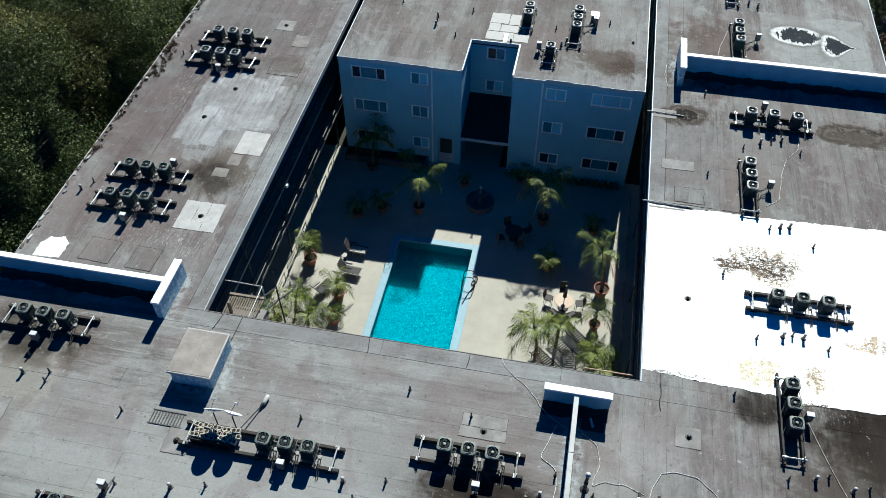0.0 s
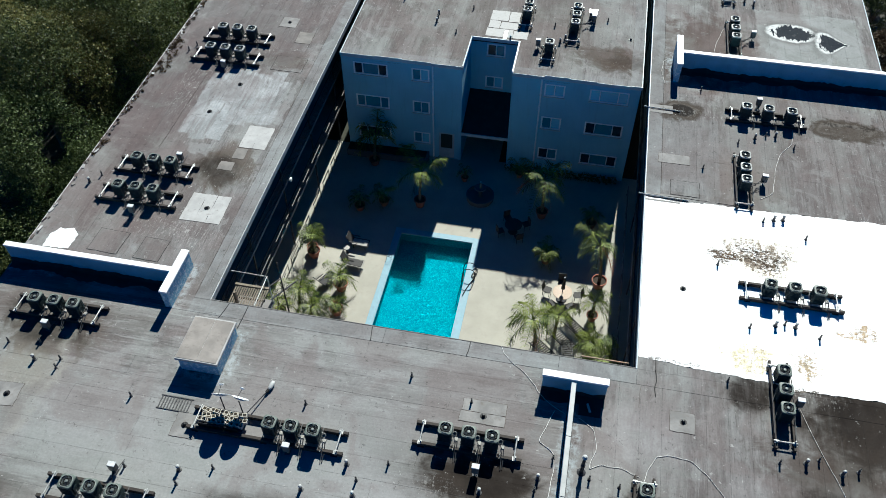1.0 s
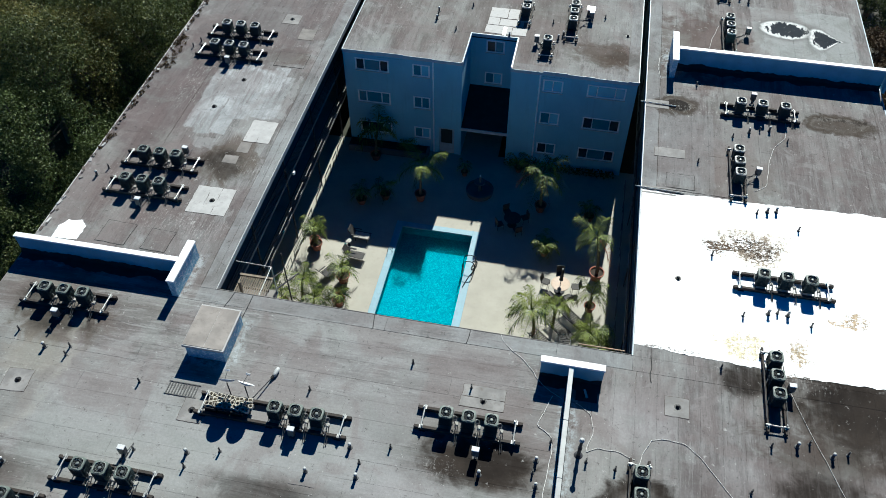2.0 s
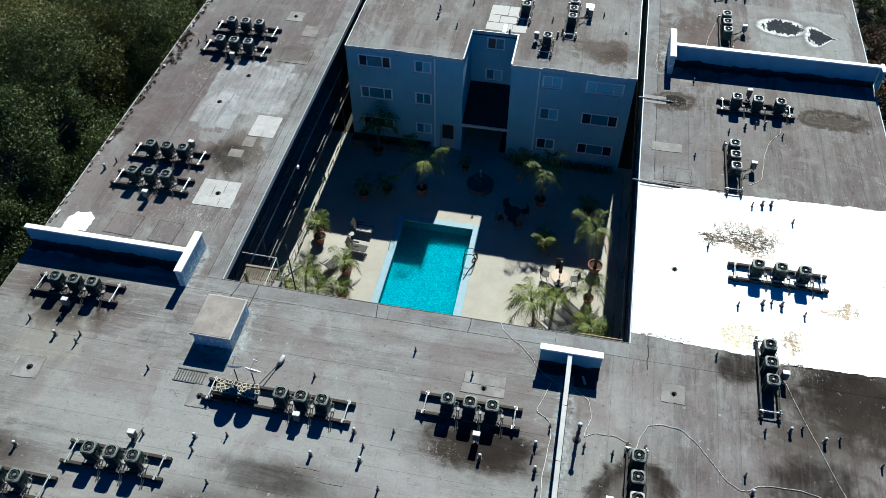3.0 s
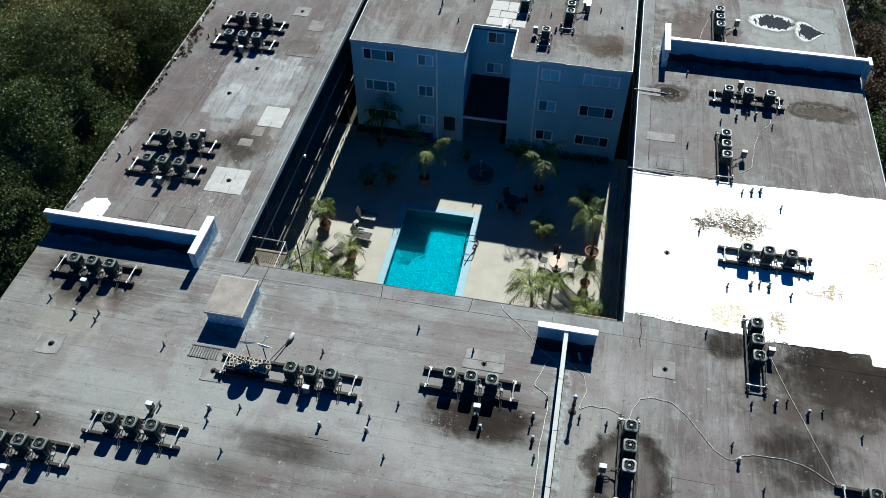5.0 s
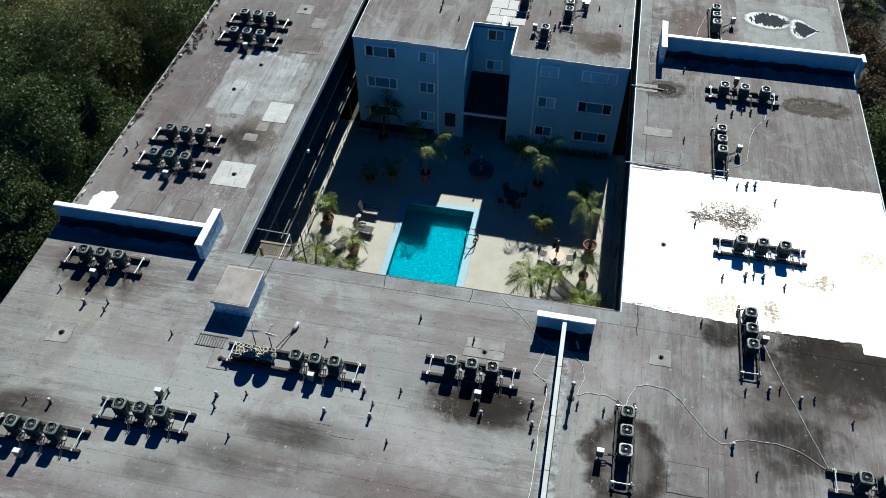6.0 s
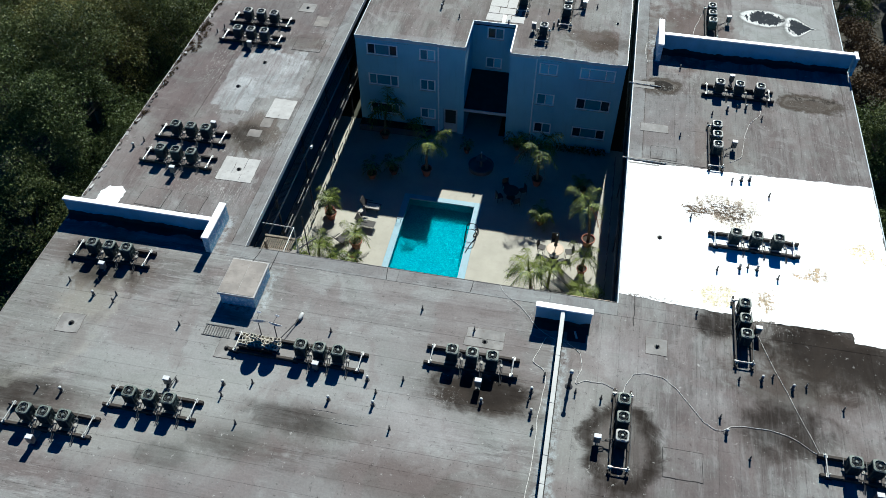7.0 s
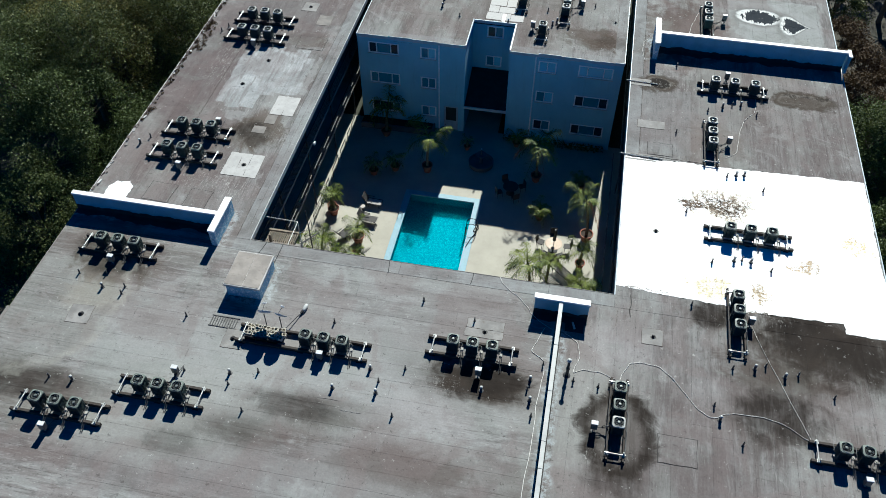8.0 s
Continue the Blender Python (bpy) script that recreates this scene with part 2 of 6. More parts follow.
        col = g.mix(g.math("MULTIPLY", edge, 0.2), col, (0.30, 0.29, 0.27))
    rim = g.math("MULTIPLY", g.box(10.6, 13.9, 20.35, 20.75, 0.12, wob, 0.7), g.ramp(speck, 0.46, 0.52))
    col = g.mix(g.math("MULTIPLY", rim, 0.85), col, (0.022, 0.018, 0.015))
    col = g.mix(g.blot(2.0, 20.15, 0.78, 0.62, 0.12, wob, 0.6), col, (0.018, 0.015, 0.013))
    # two ragged wet patches in pale halos, the second narrowing to a point
    rag = g.noise(1.5, 4, 0.6, (2.6, 0.8, 1))
    for cx, cy, rx, ry, thin_end in ((9.55, 30.4, 1.5, 0.95, 0.0), (12.25, 29.6, 1.0, 1.15, 0.75)):
        xyz = g.node("ShaderNodeSeparateXYZ", {0: g.where()})
        u = g.math("MULTIPLY", g.math("SUBTRACT", xyz.outputs[0], cx), 1 / rx)
        v = g.math("MULTIPLY", g.math("SUBTRACT", xyz.outputs[1], cy), 1 / ry)
        v = g.math("DIVIDE", v, g.math("MAXIMUM", g.math("SUBTRACT", 1 - 0.35 * thin_end, g.math("MULTIPLY", u, thin_end)), 0.15))
        d = g.math("SQRT", g.math("ADD", g.math("MULTIPLY", u, u), g.math("MULTIPLY", v, v)))
        dw = g.math("ADD", d, g.math("MULTIPLY", g.math("SUBTRACT", wob, 0.5), 0.45))
        dr = g.math("ADD", d, g.math("MULTIPLY", g.math("SUBTRACT", rag, 0.5), 1.5))
        col = g.mix(g.math("MULTIPLY", g.ramp(dw, 1.7, 1.15), 0.5), col, (0.13, 0.132, 0.125))
        col = g.mix(g.math("MULTIPLY", g.ramp(dw, 1.26, 1.06), g.ramp(speck, 0.38, 0.52, 0.4, 0.95)), col, (0.66, 0.67, 0.66))
        col = g.mix(g.ramp(dr, 0.93, 0.88), col, (0.022, 0.027, 0.035))
    # overspray beside the painted roof walls
    for x0, x1, y0, y1 in ((-19.3, -18.75, -4.2, -1.6), (-23.25, -22.8, -0.9, 2.1), (-3.2, -2.45, -14.0, -3.0), (1.0, 1.5, 23.0, 26.4), (-33, -23.6, 0.1, 1.15), (-21.4, -19.2, -4.6, -4.1)):
        m = g.math("MULTIPLY", g.box(x0, x1, y0, y1, 0.2, wob, 0.6), g.ramp(speck, 0.42, 0.58))
        col = g.mix(g.math("MULTIPLY", m, 0.65), col, (0.42, 0.46, 0.48))
    scale_ = g.math("ADD", g.math("MULTIPLY", g.noise(5.5, 9, 0.75, (1.6, 0.7, 1)), 0.7), g.math("MULTIPLY", hair, 0.3))
    # stretches where the old silver coat flakes away
    for cx, cy, rx, ry in ((-26.2, 12.2, 2.2, 1.0), (-29.4, 15.4, 1.0, 1.5), (-29.6, 17.6, 0.9, 1.0), (-22.6, 9.3, 0.8, 1.2), (-26.4, 4.3, 2.6, 0.8), (-24.2, 3.9, 1.4, 1.0), (-26.2, 21.0, 0.9, 1.2), (-28.9, -7.0, 1.1, 0.9), (-19.6, -7.2, 0.9, 0.8), (-8.4, -7.6, 0.8, 0.5), (0.4, -9.8, 0.8, 0.5), (8.2, 0.0, 1.2, 0.5), (3.6, 19.9, 2.2, 0.5), (4.0, 25.6, 1.3, 0.8), (13.3, 27.2, 1.3, 0.6)):
        m = g.math("MULTIPLY", g.blot(cx, cy, rx, ry, 0.6, wob, 0.8), g.ramp(scale_, 0.52, 0.60))
        col = g.mix(g.math("MULTIPLY", m, 0.5), col, (0.40, 0.392, 0.375))
    # flaking specks and small scuffs
    col = g.mix(g.math("MULTIPLY", g.ramp(speck, 0.62, 0.66), 0.7), col, (0.44, 0.435, 0.42))
    col = g.mix(g.math("MULTIPLY", g.ramp(speck, 0.41, 0.35), 0.55), col, (0.05, 0.044, 0.04))
    col = g.mix(0.2, col, g.mix(g.ramp(fine, 0.3, 0.7), (0.05, 0.05, 0.05), (0.40, 0.40, 0.40)), "OVERLAY")
    return g.done(col, g.ramp(mid, 0.3, 0.7, 0.78, 0.95), 0.0, g.math("ADD", fine, mid), 0.5, 0.012, Specular_IOR_Level=0.1)


def coating():
    """White roof coating, worn through to the felt in places."""
    g = Graph("white_roof_coating")
    wob = g.noise(0.8, 6, 0.6, warp=0.5)
    rows = g.noise(1.2, 6, 0.72, (0.8, 3.0, 1))
    cols = g.noise(1.2, 6, 0.72, (3.2, 0.8, 1))
    fine = g.noise(7, 5, 0.7)
    col = g.mix(g.ramp(wob, 0.3, 0.7), (0.80, 0.80, 0.79), (0.86, 0.86, 0.86))
    brk = g.noise(4.2, 10, 0.8, (0.8, 1.9, 1), warp=0.8)
    dark = g.noise(5.0, 6, 0.8)
    chip = g.noise(6.5, 7, 0.75, warp=1.5)
    for cx, cy, rx, ry, src, lo, c in (
        (6.1, 8.4, 3.4, 2.4, cols, 0.468, (0.46, 0.42, 0.34)), (6.0, 8.4, 2.9, 1.8, cols, 0.472, (0.14, 0.112, 0.085)), (4.4, 8.1, 1.4, 0.8, rows, 0.47, (0.05, 0.030, 0.015)), (6.2, 8.3, 2.8, 1.6, rows, 0.50, (0.030, 0.020, 0.012)),
        (10.9, 4.2, 1.2, 1.0, cols, 0.49, (0.26, 0.20, 0.12)), (10.2, 4.0, 1.8, 0.5, rows, 0.50, (0.32, 0.24, 0.14)), (13.6, 6.2, 1.8, 1.8, cols, 0.50, (0.50, 0.40, 0.22)),
        (5.2, 1.6, 2.0, 1.4, cols, 0.475, (0.52, 0.44, 0.28)), (7.9, 1.7, 1.2, 1.7, cols, 0.49, (0.28, 0.22, 0.13)), (7.6, -0.1, 1.2, 0.7, fine, 0.42, (0.09, 0.075, 0.06)), (2.0, 0.75, 3.0, 0.22, fine, 0.50, (0.13, 0.12, 0.11)),
    ):
        b = g.blot(cx, cy, rx, ry, 0.7, wob, 0.5)
        v = g.math("ADD", g.math("MULTIPLY", brk, 0.45), g.math("ADD", g.math("MULTIPLY", src, 0.3), g.math("MULTIPLY", chip, 0.25)))
        v = g.math("ADD", v, g.math("MULTIPLY", g.math("SUBTRACT", b, 1.0), 0.45))
        m = g.ramp(v, lo, lo + 0.018)
        col = g.mix(g.math("MULTIPLY", m, 0.95), col, g.mix(g.ramp(dark, 0.42, 0.6), tuple(0.75 * q for q in c), tuple(min(0.8, 1.7 * q) for q in c)))
    return g.done(col, 0.7, 0.0, fine, 0.25, 0.01, Specular_IOR_Level=0.08)


def foliage(name, dark, lite, rough=0.55, trans=0.25, bias=1.0, gloss=0.15, tint=None):
    """Leaves, each of its own shade; bias above 1 leaves few of them light, tint turns whole stretches."""
    g = Graph(name)
    r = g.math("POWER", g.node("ShaderNodeNewGeometry").outputs["Random Per Island"], bias)
    n = g.noise(0.35, 3)
    col = g.mix(r, dark, lite)
    col = g.mix(g.ramp(n, 0.45, 0.7), col, tuple(c * 0.7 for c in lite))
    if tint:
        col = g.mix(g.math("MULTIPLY", g.ramp(g.noise(0.07, 3), 0.45, 0.62), 0.55), col, g.mix(r, dark, tint))
    g.done(col, rough, Specular_IOR_Level=gloss)
    t = g.node("ShaderNodeBsdfTranslucent", {"Color": col})
    m = g.node("ShaderNodeMixShader", {0: trans, 1: g.bsdf.outputs[0], 2: t.outputs[0]})
    g.nt.links.new(m.outputs[0], g.nt.nodes["Material Output"].inputs["Surface"])
    return g.mat


def stucco():
    g = Graph("grey_blue_stucco")
    a, b, f = g.noise(0.5, 5), g.noise(1.0, 6, 0.7, (3, 3, 0.35)), g.noise(45, 3)
    col = g.mix(g.ramp(a, 0.3, 0.7), (0.272, 0.505, 0.64), (0.315, 0.57, 0.70))
    col = g.mix(g.math("MULTIPLY", g.ramp(b, 0.5, 0.8), 0.3), col, (0.14, 0.23, 0.29))
    return g.done(col, 0.85, 0.0, f, 0.3, 0.01)


def concrete():
    g = Graph("beige_deck_concrete")
    a, b, f = g.noise(0.35, 5), g.noise(2.2, 6, 0.65), g.noise(40, 4)
    col = g.mix(g.ramp(a, 0.3, 0.7), (0.31, 0.295, 0.245), (0.395, 0.375, 0.315))
    col = g.mix(g.math("MULTIPLY", g.ramp(b, 0.48, 0.75), 0.4), col, (0.27, 0.25, 0.215))
    return g.done(col, 0.8, 0.0, f, 0.2, 0.008)


def water():
    g = Graph("pool_water")
    w = g.math("ADD", g.noise(3.0, 3, 0.5, warp=0.8), g.math("MULTIPLY", g.noise(9.0, 2), 0.5))
    return g.done((0.5, 0.95, 0.97), 0.03, 0.0, w, 0.2, 0.02, IOR=1.33, Transmission_Weight=1.0)


def plaster():
    g = Graph("turquoise_plaster_caustics")
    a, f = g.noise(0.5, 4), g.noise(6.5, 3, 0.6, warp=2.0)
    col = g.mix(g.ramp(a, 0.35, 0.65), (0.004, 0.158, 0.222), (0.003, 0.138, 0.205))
    # lighter cells paint the water's caustic light onto the plaster
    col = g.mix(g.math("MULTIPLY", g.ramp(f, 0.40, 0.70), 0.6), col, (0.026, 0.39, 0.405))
    return g.done(col, 0.8, Specular_IOR_Level=0.0)


def glass(name, tint):
    g = Graph(name)
    return g.done(g.mix(g.noise(0.6, 2), tint, tuple(c * 1.5 for c in tint)), 0.15, 0.0, None, IOR=1.5, Specular_IOR_Level=0.25)


def earth():
    g = Graph("dry_ground")
    a, b, f = g.noise(0.06, 5), g.noise(0.5, 6, 0.65), g.noise(9, 4)
    col = g.mix(g.ramp(a, 0.4, 0.62), (0.016, 0.02, 0.011), (0.036, 0.031, 0.023))
    col = g.mix(g.math("MULTIPLY", b, 0.5), col, (0.06, 0.055, 0.035))
    return g.done(col, 0.95, 0.0, f, 0.5, 0.05)


def chipped():
    """Blue-white wall paint flaking off in patches, the blue of shade in its base coat."""
    g = Graph("chipped_wall_paint")
    a, b = g.noise(2.2, 7, 0.7, warp=0.8), g.noise(5.0, 8, 0.75)
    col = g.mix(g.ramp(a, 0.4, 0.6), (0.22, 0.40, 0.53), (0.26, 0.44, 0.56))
    col = g.mix(g.math("MULTIPLY", g.ramp(b, 0.52, 0.56), 0.8), col, (0.66, 0.70, 0.70))
    col = g.mix(g.math("MULTIPLY", g.ramp(b, 0.42, 0.38), 0.7), col, (0.10, 0.14, 0.15))
    return g.done(col, 0.65, 0.0, b, 0.5, 0.01)


M_ROOF, M_COAT, M_STUCCO, M_DECK, M_WATER, M_PLASTER, M_EARTH = roofing(), coating(), stucco(), concrete(), water(), plaster(), earth()
M_CHIP = chipped()
M_FELT = paint("black_roof_felt", (0.035, 0.033, 0.032), 0.9)
M_PATCH = paint("pale_roof_patch", (0.40, 0.395, 0.385), 0.7, 0.15, 1.6, dirty=0.5)
M_PATCH2 = paint("grey_roof_patch", (0.19, 0.178, 0.165), 0.8, 0.3, 1.4, dirty=0.5)
M_PATCH3 = paint("ash_roof_patch", (0.235, 0.228, 0.22), 0.8, 0.3, 1.4, dirty=0.5)
M_BROWN = paint("brown_roof_patch", (0.10, 0.083, 0.074), 0.85, 0.3, 1.6, dirty=0.4)
# white paint with the blue of its sky-lit shade put into the colour
M_WHITE = paint("white_wall_paint_in_shade", (0.235, 0.435, 0.545), 0.6, 0.12, 1.2, dirty=0.25)
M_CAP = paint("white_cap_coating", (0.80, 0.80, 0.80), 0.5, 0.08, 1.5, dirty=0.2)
M_PALE = paint("grey_white_cap_metal", (0.42, 0.43, 0.42), 0.5, 0.15, 1.2, dirty=0.35)
M_TRIM = paint("white_trim_paint", (0.46, 0.52, 0.55), 0.5, 0.15, 2.0)
M_TAN = paint("tan_box_lid", (0.275, 0.252, 0.228), 0.8, 0.25, 1.2, dirty=0.45)
M_METAL = paint("dark_coil_metal", (0.034, 0.052, 0.053), 0.55, 0.25, 4.0, 0.2)
M_COVER = paint("grey_green_cover", (0.125, 0.150, 0.130), 0.5, 0.25, 3.0)
M_COVER_PALE = paint("bleached_cover", (0.34, 0.35, 0.33), 0.5, 0.2, 3.0)
# near-black colour puts the shade of the fan opening on well and blades
M_VOID = paint("fan_well_shade", (0.004, 0.004, 0.004), 0.95, 0.2, 6.0, dirty=0.0, bump=0.0)
M_BLACK = paint("black_plastic", (0.012, 0.012, 0.013), 0.5, 0.3, 6.0)
M_HUB = paint("pale_hub_metal", (0.15, 0.165, 0.16), 0.45, 0.15, 6.0, 0.3)
M_TIMBER = paint("creosoted_timber", (0.045, 0.038, 0.033), 0.8, 0.35, 3.0, fine=60)
M_GALV = paint("galvanised_pipe", (0.42, 0.425, 0.41), 0.45, 0.2, 8.0, 0.5)
M_COPPER = paint("lagged_pipe", (0.33, 0.32, 0.29), 0.6, 0.3, 12.0)
M_BLOCK = paint("concrete_block", (0.47, 0.44, 0.37), 0.9, 0.2, 5.0)
M_DISH = paint("dish_enamel", (0.60, 0.61, 0.61), 0.4, 0.1, 5.0)
M_LEAD = paint("grey_pipe_lead", (0.085, 0.085, 0.085), 0.6, 0.3, 9.0)
M_CABLE = paint("pale_cable_jacket", (0.68, 0.67, 0.64), 0.6, 0.15, 9.0)
M_CLAY = paint("terracotta", (0.27, 0.11, 0.072), 0.8, 0.25, 6.0)
M_SOIL = paint("potting_soil", (0.04, 0.03, 0.022), 0.95, 0.4, 20.0)
M_COPING = paint("pale_blue_coping", (0.24, 0.36, 0.43), 0.6, 0.12, 1.5, dirty=0.2)
M_SLATE = paint("dark_lean_to_felt", (0.022, 0.034, 0.036), 0.9, 0.3, 2.0)
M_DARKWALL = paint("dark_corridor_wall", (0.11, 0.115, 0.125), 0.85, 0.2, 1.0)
M_SLAB = paint("corridor_slab", (0.22, 0.21, 0.20), 0.85, 0.2, 1.0)
M_RAIL = paint("dark_rail_metal", (0.04, 0.04, 0.045), 0.65, 0.2, 8.0, 0.1)
M_FENCE = paint("weathered_fence_wood", (0.21, 0.178, 0.135), 0.8, 0.3, 5.0)
M_DOOR = paint("dark_green_door", (0.03, 0.042, 0.038), 0.5, 0.2, 2.0)
M_WICKER = paint("dark_sling_fabric", (0.05, 0.047, 0.045), 0.7, 0.3, 9.0)
M_SLING = paint("pale_sling_fabric", (0.40, 0.385, 0.35), 0.75, 0.15, 5.0)
M_TABLE = paint("tan_table_top", (0.38, 0.28, 0.19), 0.5, 0.15, 3.0)
M_BARK = paint("palm_bark", (0.14, 0.115, 0.085), 0.9, 0.35, 7.0)
M_FROND = foliage("palm_frond_green", (0.014, 0.032, 0.007), (0.34, 0.40, 0.075), 0.45, 0.2, 2.3, 0.24)
M_DRY = foliage("dry_frond_brown", (0.22, 0.09, 0.04), (0.38, 0.19, 0.10), 0.6)
M_LEAF = foliage("oak_leaf_green", (0.013, 0.028, 0.008), (0.150, 0.190, 0.058), 0.55, 0.22, 1.3, 0.2, (0.20, 0.20, 0.06))
M_OLIVE = foliage("olive_leaf_green", (0.03, 0.034, 0.008), (0.27, 0.26, 0.075), 0.55, 0.25, 1.2, 0.2)
M_SCRUB = foliage("brown_scrub_leaf", (0.04, 0.03, 0.018), (0.12, 0.085, 0.045), 0.7, 0.15)
# pane colours hold painted sky reflections: bright, dim, then none
M_PANE = glass("sky_reflection_glass", (0.24, 0.50, 0.62))
M_PANE_MID = glass("dim_reflection_glass", (0.07, 0.19, 0.26))
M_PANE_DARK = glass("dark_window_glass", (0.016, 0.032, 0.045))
M_SHEET = paint("bright_sheet_metal", (0.75, 0.76, 0.76), 0.22, 0.06, 3.0, 1.0, dirty=0.1, bump=0.02)
M_FRAME = paint("white_window_frame", (0.90, 0.93, 0.93), 0.4, 0.05, 2.0, dirty=0.08)

# ---------- building helpers ----------


def box_bm(bm, x0, x1, y0, y1, z0, z1, bevel=0.0, turn=None):
    """Add a box to bm, with chamfered edges if bevel is given."""
    r = bmesh.ops.create_cube(bm, size=1.0)["verts"]
    for v in r:
        v.co = Vector(((x0 + x1) / 2 + v.co.x * (x1 - x0), (y0 + y1) / 2 + v.co.y * (y1 - y0), (z0 + z1) / 2 + v.co.z * (z1 - z0)))
    if bevel:
        edges = list({e for v in r for e in v.link_edges})
        r = bmesh.ops.bevel(bm, geom=edges, offset=bevel, segments=1, affect="EDGES")["verts"]
    if turn is not None:
        bmesh.ops.transform(bm, matrix=turn, verts=list({v for v in r}))
    return bm


def tube_bm(bm, a, b, r, n=8, r2=None, cap=True):
    """Add a round bar from a to b."""
    a, b = Vector(a), Vector(b)
    q = (b - a).to_track_quat("Z", "Y").to_matrix().to_4x4()
    m = Matrix.Translation((a + b) / 2) @ q
    bmesh.ops.create_cone(bm, cap_ends=cap, segments=n, radius1=r, radius2=r if r2 is None else r2, depth=(b - a).length, matrix=m)
    return bm


def lathe_bm(bm, prof, n=16, at=(0, 0, 0)):
    """Add a turned form from (radius, height) pairs."""
    rings = [[bm.verts.new((at[0] + r * math.cos(2 * math.pi * i / n), at[1] + r * math.sin(2 * math.pi * i / n), at[2] + z)) for i in range(n)] for r, z in prof]
    for lo, hi in zip(rings, rings[1:]):
        for i in range(n):
            bm.faces.new((lo[i], lo[(i + 1) % n], hi[(i + 1) % n], hi[i]))
    return bm


def part(name, bm, material, parent=None, label="", smooth=False):
    """Link a bmesh as one mesh object under a thing or a part."""
    me = bpy.data.meshes.new(name)
    bmesh.ops.recalc_face_normals(bm, faces=bm.faces)
    bm.to_mesh(me)
    bm.free()
    me.materials.append(material)
    if smooth:
        me.polygons.foreach_set("use_smooth", [True] * len(me.polygons))
    ob = new(name, me)
    ob.parent = parent
    return tagged(ob, label)


def box(name, x0, x1, y0, y1, z0, z1, material, parent=None, label="", bevel=0.0):
    return part(name, box_bm(bmesh.new(), x0, x1, y0, y1, z0, z1, bevel), material, parent, label)


def thing(name, label, category, group="", kind="", at=None):
    ob = tagged(new(name), label, category, group, kind)
    if at is not None:
        ob.matrix_basis = at if isinstance(at, Matrix) else Matrix.Translation(at)
    return ob


def wire(name, pts, r, material, label="", category="", parent=None):
    """A cable or bent pipe along points, as a mesh."""
    cu = bpy.data.curves.new(name, "CURVE")
    cu.dimensions, cu.bevel_depth, cu.bevel_resolution, cu.resolution_u = "3D", r, 1, 6
    sp = cu.splines.new("NURBS")
    sp.points.add(len(pts) - 1)
    for p, c in zip(sp.points, pts):
        p.co = (*c, 1)
    sp.use_endpoint_u, sp.order_u = True, 3
    tmp = bpy.data.objects.new(name, cu)
    me = bpy.data.meshes.new_from_object(tmp)
    bpy.data.objects.remove(tmp)
    me.materials.clear()
    me.materials.append(material)
    ob = new(name, me)
    ob.parent = parent
    return tagged(ob, label, category)


# ---------- ground and courtyard ----------
gm = bmesh.new()
gx, gy = (-1800, -15.2, -10.0, 1800), (-1500, 1.5, 14.05, 2100)
gv = [[gm.verts.new((x, y, -0.12)) for y in gy] for x in gx]
for i in range(3):
    for j in range(3):
        if (i, j) != (1, 1):
            gm.faces.new((gv[i][j], gv[i + 1][j], gv[i + 1][j + 1], gv[i][j + 1]))
tagged(part("ground", gm, M_EARTH), "dark earth and grass round the apartment block", "ground", kind="structure")

PX0, PX1, PY0, PY1 = -15.1, -10.12, 1.6, 13.95
dk = bmesh.new()
for x0, x1, y0, y1 in ((-23.4, PX0 - 0.45, -0.3, 22.4), (PX1 + 0.5, 1.0, -0.3, 22.4), (PX0 - 0.45, PX1 + 0.5, PY1 + 0.45, 28.5), (PX0 - 0.45, PX1 + 0.5, -0.3, PY0 - 0.45)):
    box_bm(dk, x0, x1, y0, y1, -0.1, 0)
tagged(part("pavement", dk, M_DECK), "beige concrete pool deck, half in shade", "pavement", kind="structure")

pool = thing("swimming_pool", "rectangular turquoise swimming pool with a pale blue coping", "pool")
bs = bmesh.new()
for x0, x1, y0, y1, z0, z1 in ((PX0, PX1, PY0, PY1, -1.35, -1.05), (PX0 - 0.1, PX0, PY0, PY1, -1.35, -0.02), (PX1, PX1 + 0.1, PY0, PY1, -1.35, -0.02), (PX0 - 0.1, PX1 + 0.1, PY0 - 0.1, PY0, -1.35, -0.02), (PX0 - 0.1, PX1 + 0.1, PY1, PY1 + 0.1, -1.35, -0.02)):
    box_bm(bs, x0, x1, y0, y1, z0, z1)
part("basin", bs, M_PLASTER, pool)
for x0, x1, y0, y1 in ((PX0 - 0.45, PX0 + 0.02, PY0 - 0.45, PY1 + 0.45), (PX1 - 0.02, PX1 + 0.5, PY0 - 0.45, PY1 + 0.45), (PX0 + 0.02, PX1 - 0.02, PY1 - 0.02, PY1 + 0.45), (PX0 + 0.02, PX1 - 0.02, PY0 - 0.45, PY0 + 0.02)):
    box("coping", x0, x1, y0, y1, -0.1, 0.03, M_COPING, pool, bevel=0.012)
wm = bmesh.new()
bmesh.ops.create_grid(wm, x_segments=1, y_segments=1, size=0.5, matrix=Matrix.Translation(((PX0 + PX1) / 2, (PY0 + PY1) / 2, -0.12)) @ Matrix.Diagonal((PX1 - PX0, PY1 - PY0, 1, 1)))
wob = part("water", wm, M_WATER, pool, "rippled clear turquoise water")
wob.visible_shadow = False

# ---------- wings ----------


def wing(name, label, x0, x1, y0, y1):
    w = thing(name, label, "apartment wing", "wings of the apartment block", "structure")
    roof = box("roof", x0, x1, y0, y1, RZ - 0.35, RZ - 0.012, M_FELT, w, "weathered grey flat roof")
    return w, roof


